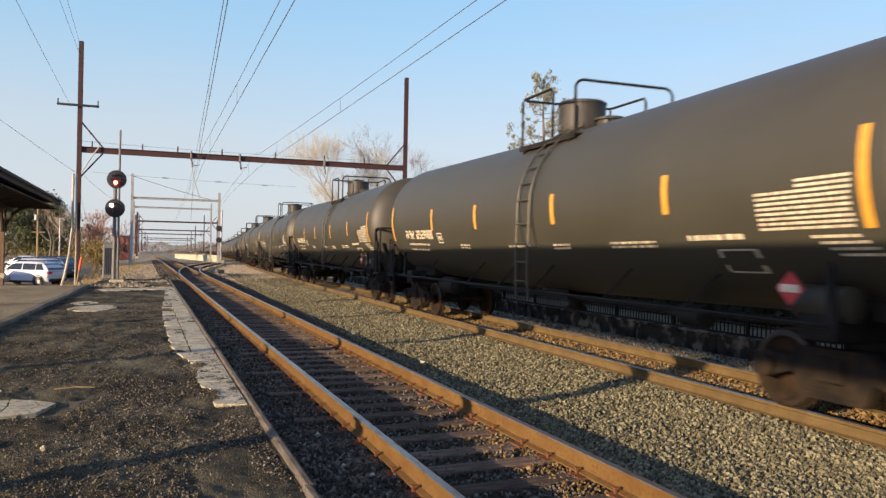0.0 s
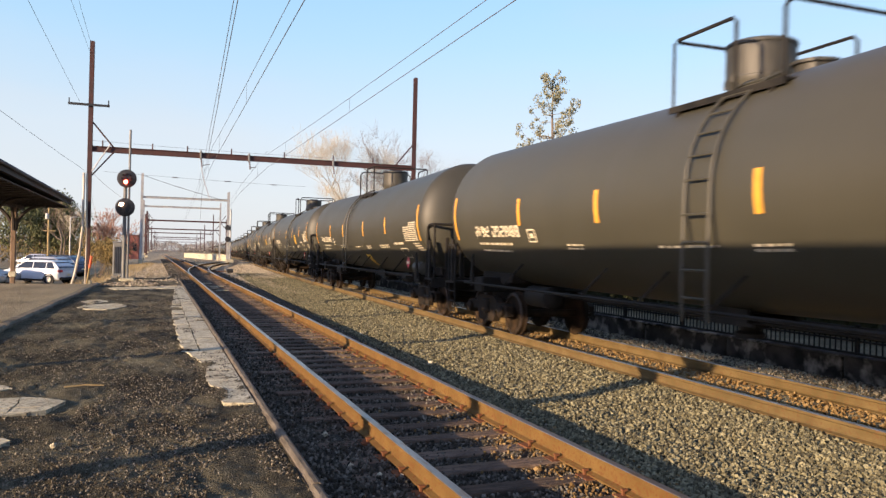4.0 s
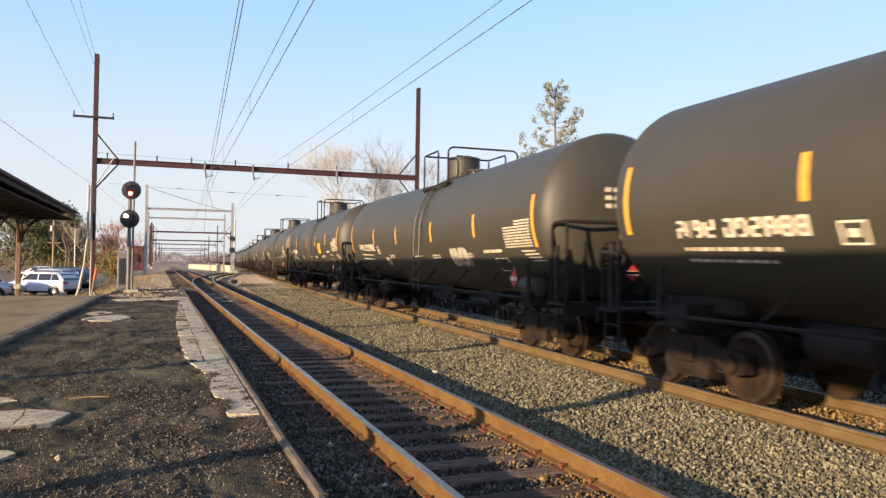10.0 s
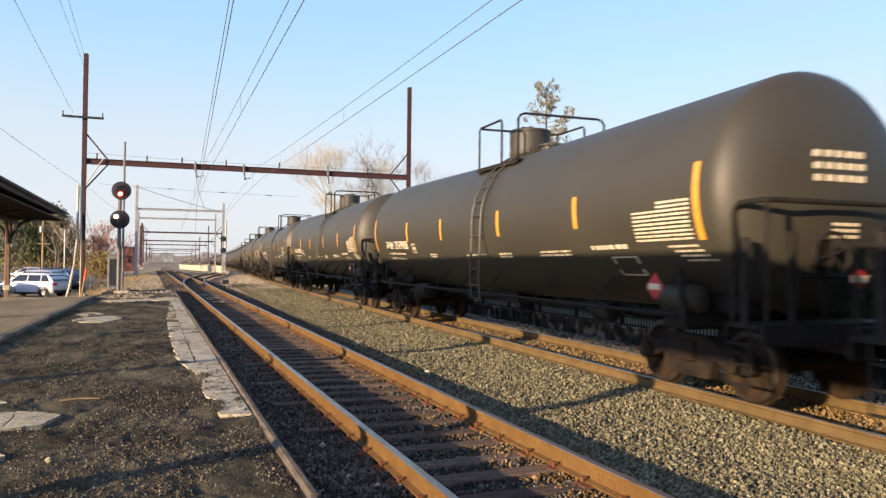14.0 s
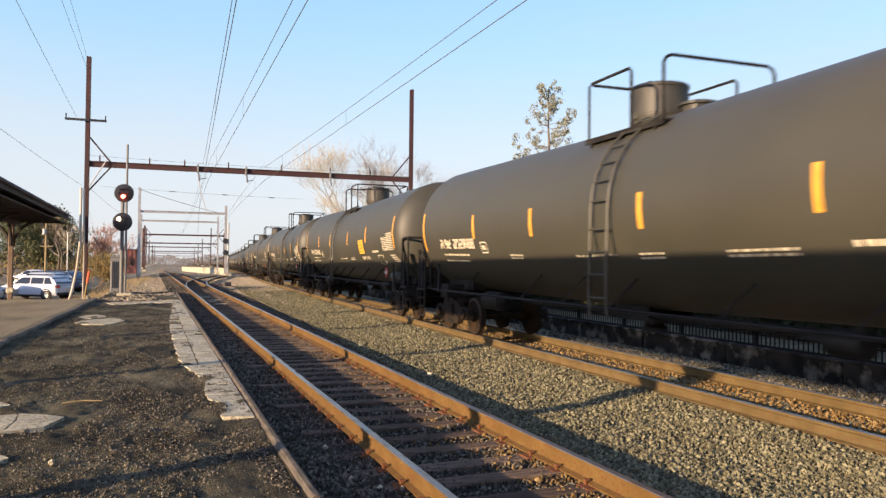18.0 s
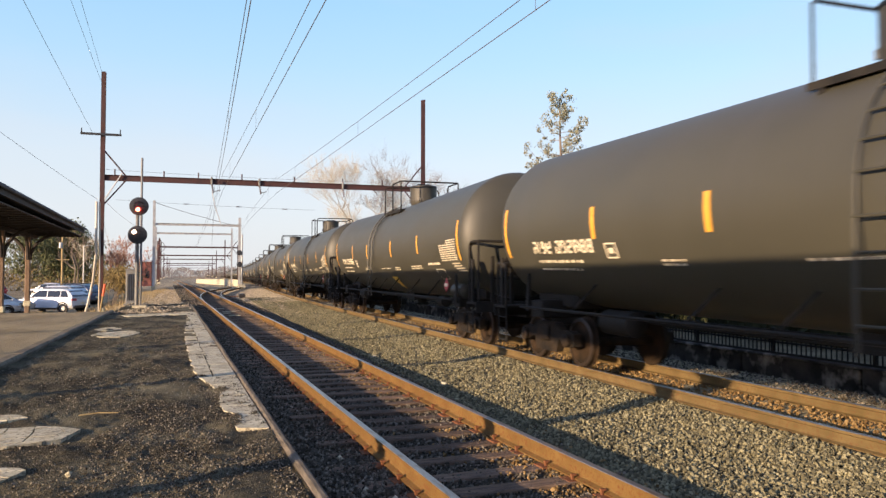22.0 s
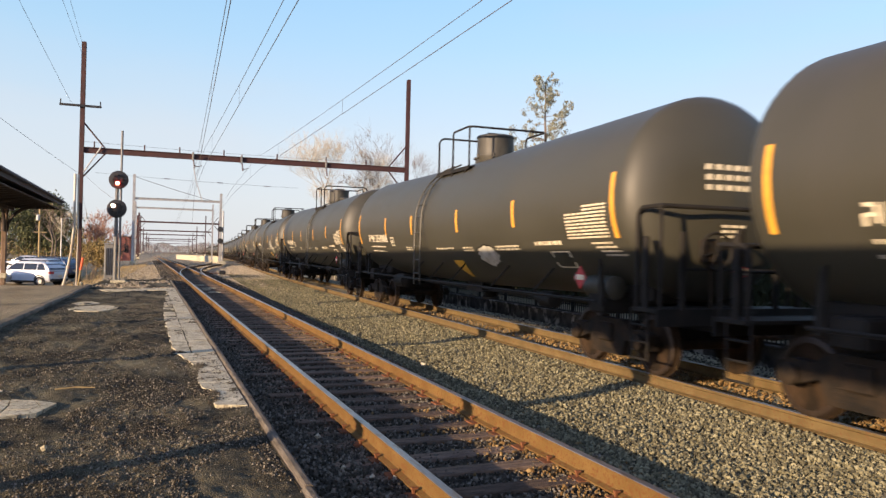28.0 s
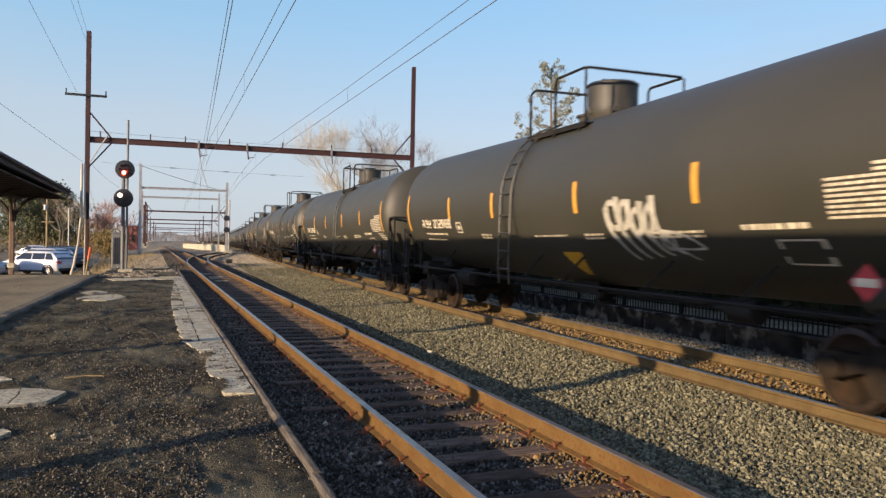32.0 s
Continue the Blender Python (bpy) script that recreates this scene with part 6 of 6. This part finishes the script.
    part("end_reservoir", Geo().lathe([(0, 0.05), (0.05, 0.19), (0.72, 0.19), (0.77, 0.05)], (-1.15, -7.48, 1.29), (0, 1, 0), 16), M["tank"], car, "grey-green air reservoir", smooth=True)
    pl = part("end_placard", Geo().plate([(0, -0.15), (0.15, 0), (0, 0.15), (-0.15, 0)], (-0.07, -8.92, 1.60), (1, 0, 0), (0, 0, 1), 0.012), M["red"], car, "red diamond hazard placard with a pale band")
    part("band", Geo().plate([(-0.13, -0.042), (0.13, -0.042), (0.13, 0.042), (-0.13, 0.042)], (-0.07, -8.931, 1.60), (1, 0, 0), (0, 0, 1), 0.004), M["white"], pl)
    part("brake_cylinder", Geo().lathe([(0, 0.05), (0.02, 0.16), (0.5, 0.16), (0.55, 0.06), (0.9, 0.03)], (-0.75, -4.8, 0.93), (0, 1, 0), 16), M["black"], car, smooth=True)
    part("air_reservoir", Geo().lathe([(0, 0.05), (0.06, 0.21), (0.9, 0.21), (0.96, 0.05)], (-0.95, 4.1, 0.92), (0, 1, 0), 16), M["black"], car, smooth=True)
    part("outlet_valve", Geo().lathe([(0, 0.32), (0.16, 0.30), (0.20, 0.18), (0.42, 0.16), (0.46, 0.22), (0.52, 0.22)], (0, 0, 1.16), (0, 0, -1), 20), M["black"], car, smooth=True)
    part("skid_guard", Geo().box((0, 0, 0.86), (0.9, 1.1, 0.05)).box((-0.42, 0, 1.02), (0.05, 0.9, 0.36)).box((0.42, 0, 1.02), (0.05, 0.9, 0.36)), M["black"], car)
    g = Geo()
    g.tube([(-0.2, -7.0, 0.95), (-0.3, -4.0, 0.90), (-0.3, 4.0, 0.90), (-0.2, 7.0, 0.95)], 0.03, 6)
    part("brake_pipe", g, M["black"], car, smooth=True)
    # trucks
    wheel_m = Geo().lathe([(0.0, 0.06), (0.0, 0.10), (0.03, 0.12), (0.045, 0.30), (0.02, 0.37), (0.0, 0.385), (0.0, 0.44), (0.01, 0.455), (0.10, 0.46), (0.115, 0.485), (0.135, 0.485), (0.14, 0.40), (0.10, 0.30), (0.10, 0.1)],
                          (0, 0, 0), (1, 0, 0), 32).mesh("wheel", M["wheel"], True)
    wheel_m.materials.append(M["tread"])
    for face in wheel_m.polygons:        # the bright worn ring round the rim
        c = face.center
        if c.x < 0.012 and 0.39 < math.hypot(c.y, c.z) < 0.458:
            face.material_index = 1
    frame_o = [(-1.12, 0.40), (-1.12, 0.62), (-0.92, 0.68), (-0.60, 0.66), (-0.38, 0.80), (0.38, 0.80), (0.60, 0.66), (0.92, 0.68), (1.12, 0.62), (1.12, 0.40), (0.92, 0.36), (0.70, 0.44),
               (0.52, 0.50), (0.42, 0.24), (-0.42, 0.24), (-0.52, 0.50), (-0.70, 0.44), (-0.92, 0.36)]
    side_m = Geo().plate(frame_o, (0, 0, 0), (0, 1, 0), (0, 0, 1), 0.16).mesh("side_frame", M["truck"])
    cap_m = Geo().lathe([(0, 0.13), (0.05, 0.13), (0.07, 0.10), (0.09, 0.04)], (0, 0, 0), (-1, 0, 0), 14).mesh("bearing_cap", M["truck"], True)
    spring = Geo()
    for k in range(4):
        y = -0.27 + k * 0.18
        spring.tube([(0.06 * math.cos(t), y + 0.06 * math.sin(t), 0.27 + 0.2 * t / 25.2) for t in [i * 0.7 for i in range(37)]], 0.014, 5)
    spring_m = spring.mesh("spring", M["truck"], True)
    for e in (-1, 1):
        tr = new("truck")
        tr.parent = car
        tr.matrix_basis = pose(0, e * TRUCK_Y, 0)
        for sx in (-1, 1):
            part("side_frame", side_m, None, tr, "dusty cast-steel truck side frame", at=Matrix.Translation((-1.08 if sx < 0 else 0.92, 0, 0)))
            part("spring", spring_m, None, tr, at=Matrix.Translation((sx * 1.02, 0, 0)))
            for y in (-0.889, 0.889):
                rot = Matrix.Rotation(math.pi if sx > 0 else 0, 4, "Z")
                part("wheel", wheel_m, None, tr, at=Matrix.Translation((sx * 0.83, y, 0.457)) @ rot)
                part("bearing_cap", cap_m, None, tr, at=Matrix.Translation((sx * 1.10, y, 0.5)) @ rot)
        part("truck_bolster", Geo().box((0, 0, 0.58), (2.3, 0.36, 0.3), c2=0.03), M["truck"], tr)
        for y in (-0.889, 0.889):
            part("axle", Geo().tube([(-0.95, y, 0.457), (0.95, y, 0.457)], 0.085, 10), M["wheel"], tr, smooth=True)
    return car


def train_pose(y):
    """A car's pose when its middle is at y along the main line."""
    a, b = Vector((main_x(y - TRUCK_Y), y - TRUCK_Y, 0)), Vector((main_x(y + TRUCK_Y), y + TRUCK_Y, 0))
    d = b - a
    return pose((a.x + b.x) / 2, y, -0.035 + fall(y), 0, 0, -math.degrees(math.atan2(d.x, d.y)))


CARS = []


# ---- what sets single cars apart ----
def surface_line(g, pts, r, r2=None):
    """A flattened ribbon of paint along (y, angle) points of the tank, r wide to each side at its start and r2 at its end."""
    r2 = r if r2 is None else r2
    line = [on_tank(y, a, 0.004) for y, a in pts]
    vs = []
    for i, p in enumerate(line):
        d = line[min(i + 1, len(line) - 1)] - line[max(i - 1, 0)]
        nrm = Vector((p.x, 0, p.z - TANK_Z)).normalized()
        w = r + (r2 - r) * i / (len(line) - 1)
        side = d.normalized().cross(nrm).normalized() * w
        vs += [p - side + nrm * 0.004, p + side + nrm * 0.004]
    g.add(vs, [(2 * i, 2 * i + 2, 2 * i + 3, 2 * i + 1) for i in range(len(line) - 1)])


def spray_tag(car, seed):
    """A broad sprayed tag: loops above, slanting drips of strokes below, a loose tail; it spells nothing."""
    rng = random.Random(seed)
    bend = lambda ctrl, n=10: [tuple((1 - t) ** 2 * ctrl[0][j] + 2 * t * (1 - t) * ctrl[1][j] + t * t * ctrl[2][j] for j in (0, 1)) for t in [i / n for i in range(n + 1)]]
    strokes = []
    for k in range(5):
        y = -2.42 - 0.29 * k
        top = (-11, -6, -8, -9, -7)[k] + rng.uniform(-1, 1)
        strokes.append((bend(((y, top), (y + 0.06, -24), (y - 0.12, -30))), 0.075, 0.05))
        strokes.append((bend(((y - 0.10, -28), (y - 0.20, -37), (y - 0.42, -43 + 1.2 * k))), 0.045, 0.018))
        if k < 4:
            wide, lean, mid, high = rng.uniform(0.10, 0.19), rng.uniform(-0.12, 0.06), -18 + rng.uniform(-3, 3), rng.uniform(4.5, 8.5)
            strokes.append(([(y - 0.15 + wide * math.cos(t) + lean * math.sin(t), mid + high * math.sin(t)) for t in [i * 0.45 for i in range(15)]], 0.040, 0.055))
    strokes.append((bend(((-3.62, -25), (-4.2, -26), (-4.42, -35))), 0.026, 0.020))
    strokes.append((bend(((-4.42, -35), (-4.1, -36), (-3.9, -35))), 0.020, 0.016))
    strokes.append(([(-3.72 + 0.13 * math.cos(t), -31 + 4.5 * math.sin(t)) for t in [i * 0.45 for i in range(15)]], 0.030, 0.030))
    strokes.append((bend(((-3.80, -34), (-4.0, -38), (-4.18, -42))), 0.028, 0.018))
    for pts, r, r2 in strokes:
        g = Geo()
        surface_line(g, pts, r, r2)
        part("graffiti_stroke", g, M["spray"], car, "cream sprayed graffiti stroke")


def scrawl(car, y0, y1, a0, a1, seed, r=0.035, letters=5):
    """Looping spray-paint strokes that spell nothing."""
    rng = random.Random(seed)
    g = Geo()
    for k in range(letters):
        c = y0 + (y1 - y0) * (k + 0.5) / letters
        w = abs(y1 - y0) / letters * 0.62
        pts = []
        turn, ph = rng.choice((1.2, 1.6, 2.0)), rng.random() * 6
        for i in range(26):
            t = i / 25
            pts.append((c + w * math.cos(ph + t * turn * 6.283) * (0.7 + 0.3 * math.sin(t * 9 + k)) , (a0 + a1) / 2 + (a1 - a0) * 0.5 * math.sin(ph * 2 + t * (turn + 0.7) * 6.283)))
        surface_line(g, pts, r * rng.uniform(0.7, 1.2))
    part("graffiti", g, M["spray"], car, "white sprayed graffiti scrawl")


def bubble(car, y0, y1, a0, a1, seed):
    """A filled sprayed blob with an uneven rim."""
    rng = random.Random(seed)
    g = Geo()
    n = 28
    ring = [((y0 + y1) / 2 + (y1 - y0) / 2 * math.cos(t) * (0.8 + 0.3 * rng.random()), (a0 + a1) / 2 + (a1 - a0) / 2 * math.sin(t) * (0.75 + 0.4 * rng.random())) for t in [2 * math.pi * i / n for i in range(n)]]
    vs = [on_tank((y0 + y1) / 2, (a0 + a1) / 2, 0.007)] + [on_tank(y, a, 0.007) for y, a in ring]
    d = 1 if y1 > y0 else -1
    g.add(vs, [(0, 1 + i, 1 + (i + 1) % n)[::d] for i in range(n)])
    part("graffiti", g, M["spray"], car, "white sprayed graffiti patch")
    g = Geo()
    surface_line(g, [(y, a) for y, a in ring[3:20]], 0.016)
    part("graffiti_outline", g, M["black"], car)


def yellow_panel(car, y, w=0.72):
    g = Geo()
    decal(g, y, y - w, -21, -3, n=6, lift=0.006)
    p = part("yellow_panel", g, M["panel"], car, "yellow notice panel with faint dark lines", smooth=True)
    g = Geo()
    for a in (-6, -10, -14, -18):
        decal(g, y - 0.16, y - w + 0.14, a, a + 0.7, n=1, lift=0.010)
    part("panel_lines", g, M["housing"], p)


def yellow_flash(car, y):
    g = Geo()
    for k in range(6):
        decal(g, y - k * 0.03, y - 0.62 + k * 0.05, -38 - k * 3.6, -41.8 - k * 3.6, n=1, lift=0.006)
    part("yellow_flash", g, M["panel"], car, "slanted yellow paint flash low on the tank")


def dress(k, car):
    if k in (4, 7):
        yellow_panel(car, -2.92)
    if k in (5, 11, 22):
        yellow_panel(car, -3.28)
    if k in (3, 13, 15, 16, 18, 24):
        yellow_flash(car, -0.78 if k == 3 else -0.55)
    if k == 18:
        spray_tag(car, 5)
    if k in (15, 16):
        bubble(car, -2.3, -3.4, -43, -24, 6)
    if k == 6:
        scrawl(car, -3.05, -4.2, -37, -21, 7, 0.045, 4)
        bubble(car, 3.5, 2.9, -40, -27, 8)
    if k == 5:
        scrawl(car, 2.6, 2.1, -36, -24, 9, 0.012, 2)


# small drift of the train against an even speed: seconds, metres
DRIFT = ((0, 3, 6, 9, 14, 18, 20, 23, 25, 28, 29, 32), (-0.50, -0.38, -0.04, 0.0, -0.06, -0.06, 0.12, 0.18, 0.10, -0.18, -0.20, -0.50))


def travel(t):
    """How far the train has come at t seconds."""
    return SPEED * t - float(np.interp(t, *DRIFT))


def motions():
    """The whole train rolls towards the camera at a steady speed, and the wheels of the cars that come near turn with it."""
    turns = [(i / 15, Matrix.Rotation(travel(i / 15) / 0.457, 4, "X")) for i in range(481)]
    for k, ob in CARS:
        walk(ob, [(t, train_pose(FIRST + PITCH * k - travel(t))) for t in range(0, 33)])
        if k > 19:
            continue
        for tr in ob.children:
            for w in tr.children:
                if w.name.startswith("wheel"):
                    base = w.matrix_basis.copy()
                    at = Matrix.Translation(base.translation)
                    facing = base.to_3x3().to_4x4()
                    walk(w, [(t, at @ m @ facing) for t, m in turns])


BACK_LADDER, FRONT_LADDER = (-0.85, (-1.60, 0.48, (-1.6, -0.78))), (1.08, (-0.86, 1.28, (0.24, 1.28)))
kinds = (make_car(*BACK_LADDER), make_car(*FRONT_LADDER, (7.9, 4.55, 1.94, -1.50, -4.50, -7.92)),
         make_car(*BACK_LADDER, (7.8, 4.47, 0.68, -2.13, -5.02, -7.90), 0.145), make_car(*FRONT_LADDER, (7.87, 4.57, 1.97, -1.50, -4.40, -7.87), 0.145))


def far_car(source):
    """The tank car as it shows from far off: the pieces of each kind joined into one part."""
    car = thing("tank_car", "olive-brown funnel-flow railway tank car far along the train", "tank car", group="tank cars of the train")
    names = {"olive_tank_paint": "tank_shell", "weathered_housing": "top_fittings", "black_steel": "railing", "dusty_cast_steel": "truck", "wheel_steel": "wheelset", "yellow_reflector": "reflector", "white_lettering": "lettering"}
    piles = {}
    for ob in source.children_recursive:
        if ob.type != "MESH" or ob.data.materials[0].name not in names:
            continue
        at = ob.matrix_basis.copy()
        up = ob.parent
        while up is not source:
            at = up.matrix_basis @ at
            up = up.parent
        if ob.name.startswith(("spring", "spike", "bolt")):
            continue
        piles.setdefault(ob.data.materials[0].name, Geo()).add([at @ v.co for v in ob.data.vertices], [tuple(f.vertices) for f in ob.data.polygons])
    for m, g in piles.items():
        tagged(part(names[m], g, bpy.data.materials[m], car, smooth=m in ("olive_tank_paint", "wheel_steel")), kind="stuff")
    return car


FAR_FROM = 27
far_kind = far_car(kinds[0])
used = set()
for k in range(-2, 62):
    if k >= FAR_FROM:
        CARS.append((k, copy_thing(far_kind, Matrix.Identity(4)) if k > FAR_FROM else far_kind))
        continue
    n = 2 if k in (4, 7, 23) else 3 if k in (5, 11, 21, 26) else 1 if k in (3, 13, 15, 16, 18, 24) else 0
    CARS.append((k, copy_thing(kinds[n], Matrix.Identity(4)) if n in used else kinds[n]))
    used.add(n)
for k, ob in CARS:
    dress(k, ob)
motions()
